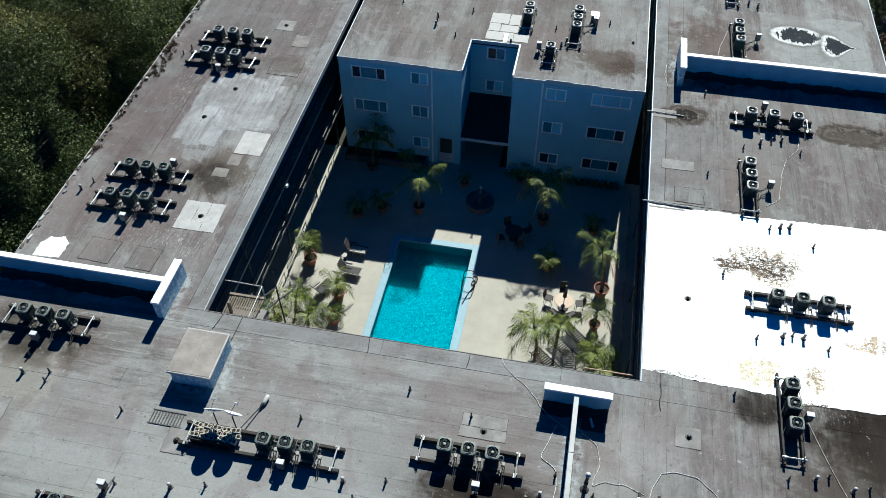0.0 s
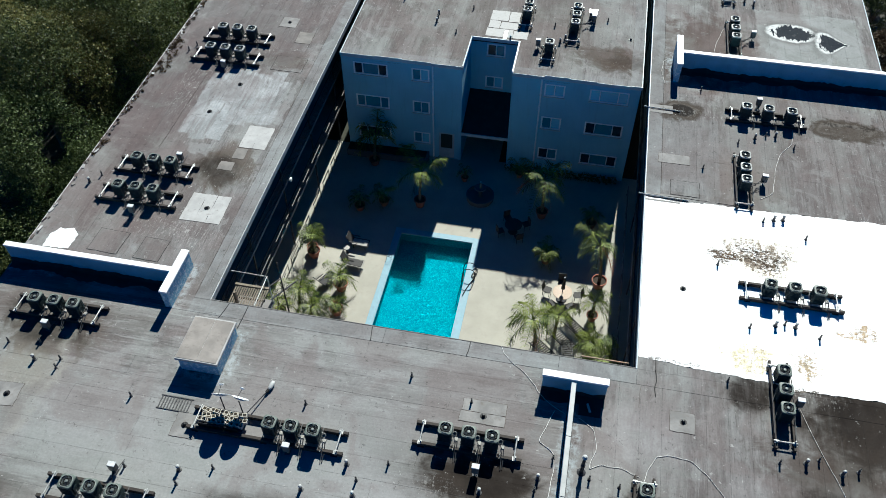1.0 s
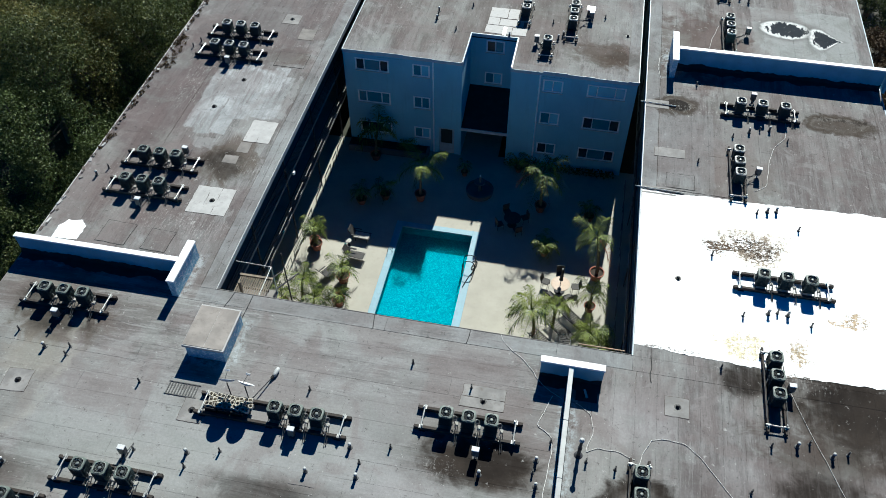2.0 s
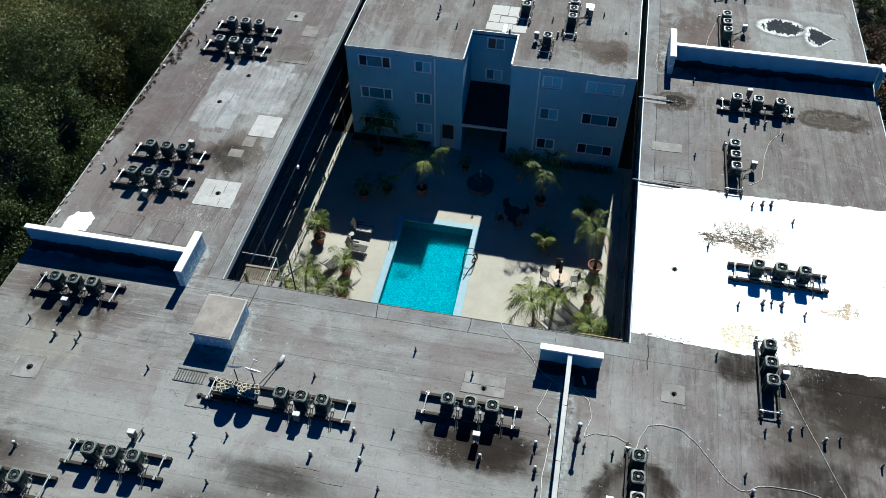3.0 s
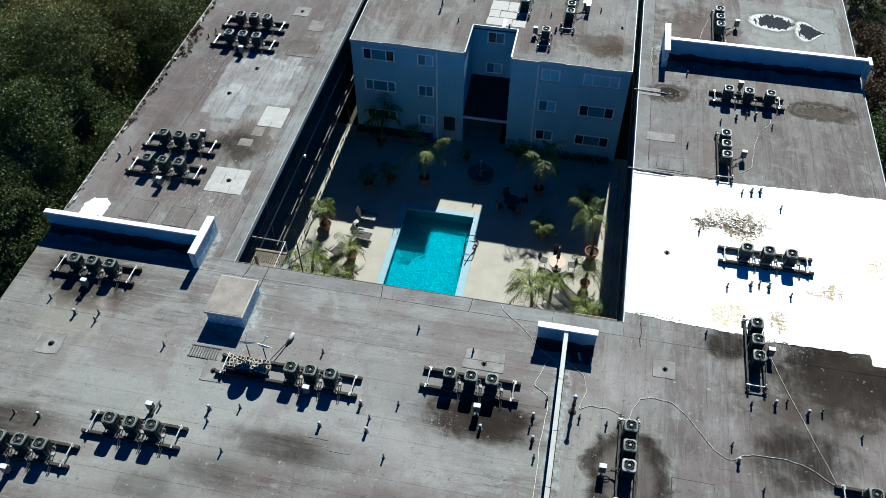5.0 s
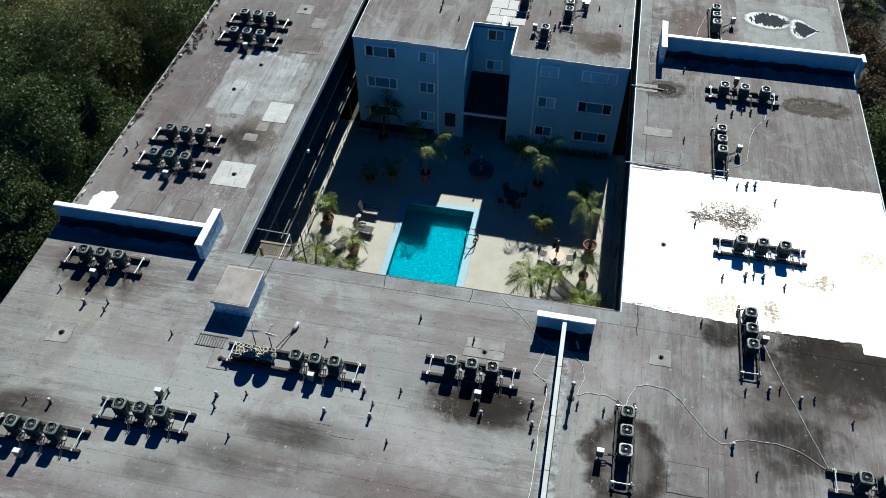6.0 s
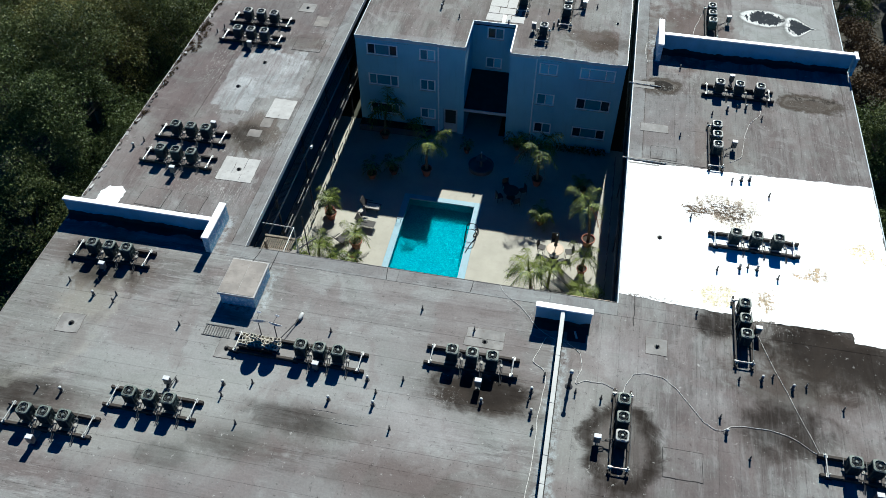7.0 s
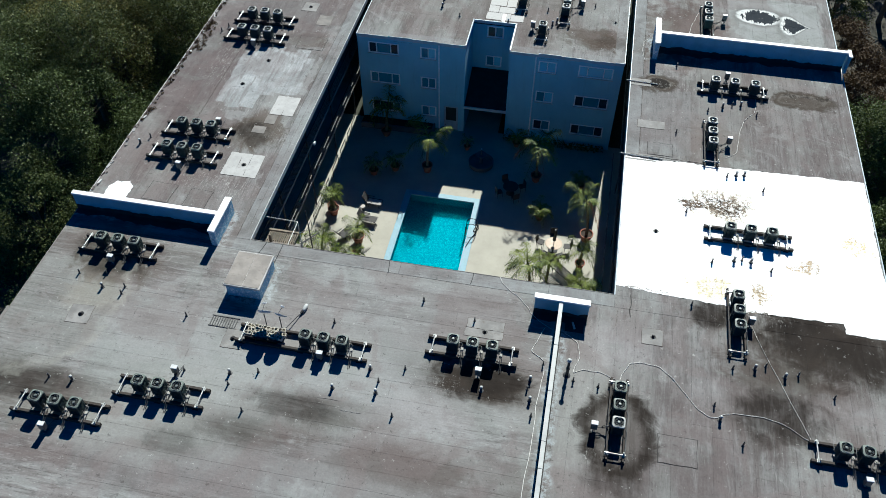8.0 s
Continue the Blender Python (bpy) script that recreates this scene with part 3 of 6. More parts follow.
def edge_trim(parent, x0, x1, y0, y1, z=RZ, mat=None):
    box("fascia", x0, x1, y0, y1, z - 0.34, z + 0.02, mat or M_TRIM, parent, bevel=0.01)


# random lengths and gaps of the pale dashes that imitate broken sunlight
worn = random.Random(17)


def corridor_face(w, xf, sgn, y0, y1):
    """Open walkways with rails along a courtyard side; sgn points from the wall to the courtyard."""
    back = xf - sgn * 1.45
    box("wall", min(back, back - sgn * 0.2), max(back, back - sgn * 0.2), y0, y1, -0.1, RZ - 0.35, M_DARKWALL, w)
    for z in (2.78, 5.56):
        box("walkway", min(back, xf), max(back, xf), y0, y1, z - 0.16, z, M_SLAB, w)
        r0, r1 = min(xf - sgn * 0.07, xf - sgn * 0.01), max(xf - sgn * 0.07, xf - sgn * 0.01)
        rail = box("railing", r0, r1, y0, y1, z + 1.0, z + 1.04, M_RAIL, w)
        # pale strips added where sun falls on the rail in dashes
        ya = y0 + 0.3
        while ya < y1 - 2 and z < 3:
            ln = worn.uniform(0.4, 2.2)
            box("rail_board", xf + min(0, sgn * 0.05), xf + max(0, sgn * 0.05), ya, min(y1, ya + ln), z + 0.56, z + 0.61, M_PATCH2, rail)
            ya += ln + worn.uniform(0.3, 1.4)
        bars = bmesh.new()
        n = int((y1 - y0) / 0.16)
        for i in range(n + 1):
            y = y0 + 0.02 + (y1 - y0 - 0.04) * i / n
            box_bm(bars, xf - sgn * 0.04 - 0.01, xf - sgn * 0.04 + 0.01, y - 0.01, y + 0.01, z, z + 1.0)
        tagged(part("baluster_row", bars, M_RAIL, rail), kind="stuff")
    # low rails added before the ground floor, in short lengths that imitate sunlit dashes
    ya = y0 + 3.2
    while ya < min(y1, 22) - 1.5:
        ln = worn.uniform(0.8, 2.2)
        fen = box("patio_fence", min(xf + sgn * 0.28, xf + sgn * 0.33), max(xf + sgn * 0.28, xf + sgn * 0.33), ya, ya + ln, 0.84, 0.89, M_PATCH2, w, "added low rail imitating a sunlit dash")
        for k, zz in enumerate((0.28, 0.56)):
            if worn.random() < 0.7:
                box("lower_rail", min(xf + sgn * 0.285, xf + sgn * 0.325), max(xf + sgn * 0.285, xf + sgn * 0.325), ya + 0.1 * k, ya + ln * worn.uniform(0.5, 1.0), zz, zz + 0.04, M_PATCH2, fen)
        for yy in (ya + 0.05, ya + ln - 0.05):
            box("stake", min(xf + sgn * 0.29, xf + sgn * 0.32), max(xf + sgn * 0.29, xf + sgn * 0.32), yy - 0.02, yy + 0.02, 0.0, 0.84, M_RAIL, fen)
        ya += ln + worn.uniform(0.3, 1.1)
    y = y0 + 2.2
    while y < y1 - 2:
        for z in (0, 2.78, 5.56):
            box("door", back - 0.03, back + 0.03, y, y + 0.92, z, z + 2.03, M_DOOR, w, "dark apartment door")
            wn_ = box("window", back - 0.025, back + 0.025, y + 1.5, y + 3.0, z + 0.95, z + 2.0, M_TRIM, w)
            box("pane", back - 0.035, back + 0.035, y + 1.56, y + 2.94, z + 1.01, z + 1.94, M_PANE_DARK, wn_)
        box("post", xf - sgn * 0.16, xf - sgn * 0.08, y + 3.4, y + 3.5, 0, RZ - 0.35, M_RAIL, w)
        y += 5.6


west, west_roof = wing("west_wing", "three-storey apartment wing with a stained flat roof and shaded walkways", -32.75, -21.5, 0, 46)
box("wall", -32.6, -32.4, 0, 46, -0.1, RZ - 0.35, M_STUCCO, west)
corridor_face(west, -21.78, 1, 0.2, 46)
edge_trim(west, -21.5, -21.44, 0.0, 46, mat=M_PALE)
edge_trim(west, -32.81, -32.75, 2.0, 46, mat=M_PATCH)
east, east_roof = wing("east_wing", "three-storey apartment wing with a partly white-coated flat roof", 0, 15.0, 0, 46)
box("wall", 14.65, 14.85, 0, 46, -0.1, RZ - 0.35, M_STUCCO, east)
corridor_face(east, 0.2, -1, 0.2, 46)
edge_trim(east, -0.06, 0.0, 0.0, 46)
edge_trim(east, 15.0, 15.07, -18, 46)
near, near_roof = wing("south_wing", "three-storey apartment wing with a streaked grey flat roof", -32.75, 15.0, -18, 0)
for x0, x1, y0, y1 in ((-32.55, 14.8, -0.4, -0.2), (-32.55, 14.8, -17.8, -17.6), (-32.55, -32.35, -17.6, -0.4), (14.6, 14.8, -17.6, -0.4)):
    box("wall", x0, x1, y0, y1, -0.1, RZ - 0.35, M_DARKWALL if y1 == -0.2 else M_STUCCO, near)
edge_trim(near, -21.44, -0.06, 0.0, 0.05, mat=M_PATCH2)
edge_trim(near, -32.95, -32.75, -18, -7.3, mat=M_PATCH2)
edge_trim(near, -32.81, -32.75, -7.3, 2.0, mat=M_PATCH2)

# ---------- far building ----------
far = thing("north_building", "three-storey grey-blue apartment building with white-framed windows", "apartment building", "wings of the apartment block", "structure")
FX0, FX1, NX0, NX1, NY = -20.95, -0.54, -12.45, -9.05, 25.72
fr = bmesh.new()
for x0, x1, y0, y1 in ((FX0, NX0, FY, NY), (NX1, FX1, FY, NY), (FX0, FX1, NY, 46)):
    box_bm(fr, x0, x1, y0, y1, RZ - 0.35, RZ - 0.012)
far_roof = part("roof", fr, M_FELT, far, "grey flat roof with pale patches")


def window(parent, x0, x1, z0, z1, y, dark):
    """A white-framed sliding window in a wall that faces the courtyard; dark picks each pane's painted reflection:
    bright, none or dim.
    """
    fb = bmesh.new()
    n = len(dark)
    ws = [1, 1.9, 1] if n == 3 else [1] * n
    cuts = [x0 + (x1 - x0) * sum(ws[:i]) / sum(ws) for i in range(n + 1)]
    for a, b, c, d in ((x0 - 0.055, x1 + 0.055, z1 - 0.02, z1 + 0.05), (x0 - 0.055, x1 + 0.055, z0 - 0.05, z0 + 0.02)):
        box_bm(fb, a, b, y - 0.045, y + 0.1, c, d)
    for i, c in enumerate(cuts):
        e = 0.05 if i in (0, n) else 0.03
        box_bm(fb, c - e, c + e, y - 0.04, y + 0.1, z0 + 0.02, z1 - 0.02)
    fm = part("window", fb, M_FRAME, parent, "white-framed sliding window")
    for i in range(n):
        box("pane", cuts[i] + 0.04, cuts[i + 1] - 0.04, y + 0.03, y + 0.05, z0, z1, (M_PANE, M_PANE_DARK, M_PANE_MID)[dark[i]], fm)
    box("window_sill", x0 - 0.1, x1 + 0.1, y - 0.09, y - 0.046, z0 - 0.12, z0 - 0.08, M_TRIM, fm)


def facade(x0, x1, y, holes, z1=RZ - 0.35, z0=-0.1, t=0.22):
    """A wall facing the courtyard, pierced by the given openings (x0, x1, z0, z1)."""
    xs = sorted({x0, x1, *(h[0] for h in holes), *(h[1] for h in holes)})
    zs = sorted({z0, z1, *(h[2] for h in holes), *(h[3] for h in holes)})
    bm = bmesh.new()
    for a, b in zip(xs, xs[1:]):
        for c, d in zip(zs, zs[1:]):
            mid = ((a + b) / 2, (c + d) / 2)
            if not any(h[0] < mid[0] < h[1] and h[2] < mid[1] < h[3] for h in holes):
                box_bm(bm, a, b, y, y + t, c, d)
    bmesh.ops.remove_doubles(bm, verts=bm.verts, dist=1e-4)
    bm.verts.index_update()
    seen_faces = {}
    for f in bm.faces:
        seen_faces.setdefault(frozenset(v.index for v in f.verts), []).append(f)
    bmesh.ops.delete(bm, geom=[f for fs in seen_faces.values() if len(fs) > 1 for f in fs], context="FACES_ONLY")
    return part("wall", bm, M_STUCCO, far, "grey-blue stucco wall")


rows = ((1.30, 2.18), (4.06, 4.98), (6.86, 7.74))
wl, wr = [], []
for k, (a, b) in enumerate(rows):
    wl += [((-20.05, -17.72, a, b), ((1, 1, 2), (2, 2, 2), (1, 2, 1))[k]), ((-15.92, -14.78, a, b), ((2, 0), (2, 2), (2, 0))[k])]
    wr += [((-6.78, -5.5, a, b), ((1, 2), (2, 0), (0, 0))[k]), ((-3.76, -1.26, a, b), ((1, 2, 1), (1, 2, 1), (0, 0, 0))[k])]
facade(FX0, NX0, FY, [h for h, _ in wl] + [(-14.1, -12.95, 0.0, 2.4)])
facade(NX1, FX1, FY, [h for h, _ in wr])
facade(NX0, NX1, NY, [(-11.3, -10.1, 4.25, 5.12), (-11.28, -10.05, 6.98, 7.86)], z0=3.0)
for h, d in wl + wr:
    window(far, *h, FY, d)
window(far, -11.28, -10.05, 6.98, 7.86, NY, (1, 2))
window(far, -11.3, -10.1, 4.25, 5.12, NY, (2, 0))
for x0, x1 in ((FX0, FX0 + 0.22), (NX0 - 0.22, NX0), (NX1, NX1 + 0.22), (FX1 - 0.22, FX1)):
    box("side_wall", x0, x1, FY + 0.22, NY if x0 in (NX0 - 0.22, NX1) else 46, -0.1, RZ - 0.35, M_STUCCO, far)
box("rear_wall", FX0, FX1, 45.78, 46, -0.1, RZ - 0.35, M_STUCCO, far)
door = box("door", -14.08, -12.97, FY + 0.08, FY + 0.14, 0.02, 2.38, M_TRIM, far, "glazed entrance door in a pale frame")
box("pane", -13.95, -13.1, FY + 0.06, FY + 0.079, 0.95, 2.25, M_DOOR, door)
# unseen lining added behind the windows to block light and keep the rooms dark
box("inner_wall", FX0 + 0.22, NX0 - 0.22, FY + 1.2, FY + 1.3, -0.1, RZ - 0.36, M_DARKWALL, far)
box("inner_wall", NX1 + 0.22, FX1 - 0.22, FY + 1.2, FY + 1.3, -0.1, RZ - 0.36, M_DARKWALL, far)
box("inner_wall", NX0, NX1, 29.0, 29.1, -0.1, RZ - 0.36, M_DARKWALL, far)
# stepped white eaves
steps = [(FX0, -18.5, 0), (-18.5, -16.6, 1), (-16.6, -14.6, 0), (-14.6, NX0 + 0.06, -1), (NX1 - 0.06, -6.9, -1), (-6.9, -5.2, 1), (-5.2, -3.4, 0), (-3.4, -1.2, -1), (-1.2, FX1, 0)]
for x0, x1, k in steps:
    box("fascia", x0, x1, FY - 0.05, FY - 0.005, RZ - 0.22 + 0.03 * k, RZ + 0.05 + 0.05 * k, M_TRIM, far, bevel=0.01)
    box("soffit_trim", x0, x1, FY - 0.04, FY - 0.003, RZ - 0.34 + 0.03 * k, RZ - 0.23 + 0.03 * k, M_STUCCO, far)
box("fascia", NX0 - 0.03, NX0 + 0.06, FY, NY - 0.09, RZ - 0.2, RZ + 0.04, M_TRIM, far, bevel=0.01)
box("fascia", NX1 - 0.06, NX1 + 0.05, FY, NY - 0.09, RZ - 0.2, RZ + 0.10, M_CAP, far, bevel=0.01)
box("fascia", NX0 - 0.03, NX1 + 0.05, NY - 0.09, NY, RZ - 0.2, RZ + 0.05, M_TRIM, far, bevel=0.01)
box("fascia", FX0 - 0.06, FX0, FY, 46, RZ - 0.2, RZ + 0.02, M_TRIM, far)
box("fascia", FX1, FX1 + 0.05, FY, 46, RZ - 0.2, RZ + 0.02, M_TRIM, far)
for x in (-14.48, -7.05):
    dp = part("downspout", tube_bm(bmesh.new(), (x, FY - 0.09, 0.1), (x, FY - 0.09, RZ - 0.2), 0.06, 10), M_FRAME, far, "white downspout")
    for z in (1.2, 4.0, 6.8):
        box("bracket", x - 0.09, x + 0.09, FY - 0.1, FY - 0.002, z, z + 0.05, M_TRIM, dp)
# lean-to over the passage
lt = bmesh.new()
vs = [lt.verts.new(c) for c in ((NX0, FY, 2.58), (NX1, FY, 2.58), (NX1, NY, 3.9), (NX0, NY, 3.9), (NX0, FY, 2.46), (NX1, FY, 2.46), (NX1, NY, 3.78), (NX0, NY, 3.78))]
for f in ((0, 1, 2, 3), (4, 5, 6, 7), (0, 1, 5, 4), (1, 2, 6, 5), (2, 3, 7, 6), (3, 0, 4, 7)):
    lt.faces.new([vs[i] for i in f])
part("lean_to_roof", lt, M_SLATE, far, "dark sloping roof over the passage")
box("beam", NX0, NX1, FY - 0.07, FY - 0.002, 2.42, 2.66, M_TRIM, far, "pale beam over the passage")
# planter along the facade
planter = thing("planter_box", "low dark masonry planter along the facade", "planter")
box("wall", FX0 + 0.05, -14.8, FY - 1.1, FY - 0.95, 0, 0.55, M_DARKWALL, planter, bevel=0.02)
box("wall", -14.95, -14.8, FY - 0.95, FY - 0.1, 0, 0.55, M_DARKWALL, planter)
box("soil", FX0 + 0.05, -14.95, FY - 0.95, FY - 0.02, 0.02, 0.45, M_SOIL, planter)

# ---------- roof-top walls ----------


def roof_wall(name, label, runs, top):
    """White rendered roof walls, faces coloured in blue shade, with a thick white cap; runs of (x0, x1, y0, y1)."""
    w = thing(name, label, "parapet wall")
    for x0, x1, y0, y1 in runs:
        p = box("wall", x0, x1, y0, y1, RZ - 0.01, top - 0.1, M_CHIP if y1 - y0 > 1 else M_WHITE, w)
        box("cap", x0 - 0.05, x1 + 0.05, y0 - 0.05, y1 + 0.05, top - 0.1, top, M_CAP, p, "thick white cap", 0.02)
        if x1 - x0 > 2:
            rng = random.Random(int(x1 * 10))
            bm = bmesh.new()
            n = int((x1 - x0) / 0.18)
            rows_ = []
            up, out = 0.28, 0.5
            for i in range(n + 1):
                x = x0 + (x1 - x0) * i / n
                up += (0.28 - up) * 0.3 + rng.uniform(-0.07, 0.07)
                out += (0.5 - out) * 0.25 + rng.uniform(-0.10, 0.10)
                rows_.append([bm.verts.new(c) for c in ((x, y0 - 0.004, RZ + up), (x, y0 - 0.018, RZ + up - 0.01), (x, y0 - 0.05, RZ + 0.04), (x, y0 - 0.14, RZ + 0.016), (x, y0 - out, RZ + 0.012), (x, y0 - out - 0.01, RZ + 0.002))])
            for a, b in zip(rows_, rows_[1:]):
                for j in range(5):
                    bm.faces.new((a[j], b[j], b[j + 1], a[j + 1]))
            part("base_flashing", bm, M_SLATE, p, "ragged black felt flashing at the foot")
    return w


roof_wall("parapet_wall", "white rendered parapet wall across the roof with a short return", [(-32.8, -23.64, 0.5, 0.74)], 9.6)
roof_wall("parapet_wall", "short white return wall at the end of a parapet", [(-23.54, -23.2, -0.85, 1.95)], 9.62)
roof_wall("parapet_wall", "tall white parapet wall dividing the east roof", [(1.86, 15.0, 24.45, 24.7)], 9.8)
roof_wall("parapet_wall", "short white return wall at the end of a parapet", [(1.44, 1.76, 23.1, 26.35)], 9.82)
roof_wall("parapet_wall", "short white return wall at the end of a parapet", [(15.09, 15.25, 24.0, 24.85)], 9.8)
roof_wall("parapet_wall", "white T-shaped roof wall beside the courtyard", [(-4.35, -1.42, -1.98, -1.7)], 9.56)
# black sheet added for the dark shaded rectangle beside the wall, plus a pale pipe
sump = thing("roof_sump", "flat black sheet for a shaded rectangle, with a pale pipe", "roof drain", at=(-2.05, -2.62, RZ))
box("felt_pan", -0.5, 0.5, -0.42, 0.42, 0.004, 0.016, M_SLATE, sump, bevel=0.004)
part("overflow", tube_bm(bmesh.new(), (-0.12, 0.2, 0.05), (0.02, -0.22, 0.05), 0.055, 10), M_DISH, sump, "short pale pipe")
lw = thing("expansion_wall", "long narrow white roof wall in capped sections", "roof wall")
y = -2.04
for ln in (2.82, 2.81, 2.8, 1.43, 2.85, 2.85):
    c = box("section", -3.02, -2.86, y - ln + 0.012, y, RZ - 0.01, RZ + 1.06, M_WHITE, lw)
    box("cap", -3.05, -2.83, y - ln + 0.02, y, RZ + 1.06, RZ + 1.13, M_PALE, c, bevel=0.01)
    y -= ln
cv = thing("stair_hatch", "square roof hatch with blue-white sides and a tan lid", "roof hatch")
box("curb", -21.25, -19.3, -4.2, -1.85, RZ - 0.01, 9.22, M_CHIP, cv, bevel=0.02)
lid = box("lid", -21.33, -19.22, -4.3, -1.75, 9.221, 9.36, M_PATCH, cv, bevel=0.02)
box("lid_panel", -21.3, -20.26, -4.22, -1.83, 9.361, 9.375, M_TAN, lid)
box("lid_panel", -20.24, -19.3, -4.22, -1.83, 9.361, 9.375, M_TAN, lid)
# made-up bars stand in for a mottled mat of debris
grate = thing("roof_grate", "flat grey bars standing in for a debris mat below the hatch", "grating")
for i in range(11):
    box("bar", -21.5 + i * 0.14, -21.45 + i * 0.14, -6.35, -5.75, RZ + 0.006, RZ + 0.03, M_LEAD, grate)
for yy in (-6.4, -5.72):
    box("frame", -21.55, -19.97, yy, yy + 0.04, RZ + 0.006, RZ + 0.03, M_LEAD, grate)

# ---------- condensers on timber racks ----------
UW, UH = 0.72, 0.70


def rounded_square(half, r, n=8):
    pts = []
    for cx, cy, a0 in ((1, 1, 0), (-1, 1, 90), (-1, -1, 180), (1, -1, 270)):
        for i in range(n):
            a = radians(a0 + 90 * i / (n - 1))
            pts.append((cx * (half - r) + r * math.cos(a), cy * (half - r) + r * math.sin(a)))
    return pts


def make_condenser(cover, label):
    c = thing("condenser", label, "air conditioner", "condensers on the roofs")
    bm = bmesh.new()
    sq = rounded_square(UW / 2 - 0.04, 0.08, 4)
    for z0, z1 in ((0.0, 0.05), (0.05, UH - 0.1)):
        k = 1.04 if z1 < 0.1 else 0.96
        lo = [bm.verts.new((x * k, y * k, z0)) for x, y in sq]
        hi = [bm.verts.new((x * k, y * k, z1)) for x, y in sq]
        for i in range(len(sq)):
            bm.faces.new((lo[i], lo[(i + 1) % len(sq)], hi[(i + 1) % len(sq)], hi[i]))
        bm.faces.new(hi)
        bm.faces.new(lo[::-1])
    part("coil", bm, M_METAL, c)
    bm = bmesh.new()
    for i in range(9):
        z = 0.09 + i * 0.056
        for x0, x1, y0, y1 in ((-0.29, 0.29, -0.335, -0.31), (-0.29, 0.29, 0.31, 0.335), (-0.335, -0.31, -0.29, 0.29), (0.31, 0.335, -0.29, 0.29)):
            box_bm(bm, x0, x1, y0, y1, z, z + 0.022)
    for sx in (-1, 1):
        for sy in (-1, 1):
            box_bm(bm, sx * 0.30 - 0.03, sx * 0.30 + 0.03, sy * 0.30 - 0.03, sy * 0.30 + 0.03, 0.02, UH - 0.08)
    part("louvres", bm, M_METAL, c)
    # shallow lid with a wide round opening and a rolled rim
    bm = bmesh.new()
    out = rounded_square(UW / 2, 0.15, 9)
    n = len(out)
    ang = [math.atan2(y, x) for x, y in out]
    loops = [[(x, y, UH - 0.07) for x, y in out], [(x, y, UH - 0.02) for x, y in out], [(x * 0.965, y * 0.965, UH) for x, y in out]]
    loops += [[(r * math.cos(a), r * math.sin(a), UH + z) for a in ang] for r, z in ((0.312, 0.010), (0.300, 0.014), (0.294, 0.0))]
    vs = [[bm.verts.new(p) for p in lp] for lp in loops]
    for a, b in zip(vs, vs[1:]):
        for i in range(n):
            bm.faces.new((a[i], a[(i + 1) % n], b[(i + 1) % n], b[i]))
    lid = part("top_cover", bm, cover, c, "top cover with a wide round fan opening")
    bm = bmesh.new()
    lathe_bm(bm, ((0.296, UH + 0.012), (0.300, UH + 0.024), (0.312, UH + 0.024), (0.318, UH + 0.008)), 28)
    part("fan_rim", bm, M_COVER_PALE, lid, "pale rolled rim")
    bm = bmesh.new()
    lathe_bm(bm, ((0.2955, UH - 0.002), (0.296, UH - 0.05), (0.2, UH - 0.06), (0.001, UH - 0.06)), 24)
    part("fan_shroud", bm, M_VOID, c)
    bm = bmesh.new()
    for k in range(5):
        m = Matrix.Rotation(k * 2 * math.pi / 5, 4, "Z") @ Matrix.Translation((0.165, 0, UH - 0.05)) @ Matrix.Rotation(0.1, 4, "X")
        box_bm(bm, -0.08, 0.09, -0.06, 0.06, -0.004, 0.004, turn=m)
    fan = part("fan", bm, M_VOID, c, "fan coloured as dark as the shaded well under the guard")
    bm = bmesh.new()
    lathe_bm(bm, ((0.001, UH + 0.012), (0.07, UH + 0.008), (0.09, UH - 0.008), (0.094, UH - 0.055)), 16)
    part("hub", bm, M_HUB, fan, "pale motor hub")
    bm = bmesh.new()
    for r, w in ((0.135, 0.003), (0.165, 0.003), (0.195, 0.010), (0.225, 0.003), (0.25, 0.003)):
        for i in range(20):
            a, b = 2 * math.pi * i / 20, 2 * math.pi * (i + 1) / 20
            tube_bm(bm, (r * math.cos(a), r * math.sin(a), UH + 0.006), (r * math.cos(b), r * math.sin(b), UH + 0.006), w, 4, cap=False)
    for i in range(6):
        a = 2 * math.pi * i / 6
        tube_bm(bm, (0.095 * math.cos(a), 0.095 * math.sin(a), UH + 0.004), (0.305 * math.cos(a), 0.305 * math.sin(a), UH + 0.010), 0.003, 3, cap=False)
    part("guard", bm, M_HUB, c)
    box("service_panel", 0.332, 0.352, -0.2, 0.05, 0.1, 0.42, M_METAL, c, bevel=0.005)
    slim = Matrix.Diagonal((0.87, 0.87, 1.07, 1))
    for q in c.children_recursive:
        if q.type == "MESH":
            q.data.transform(slim)
    return c


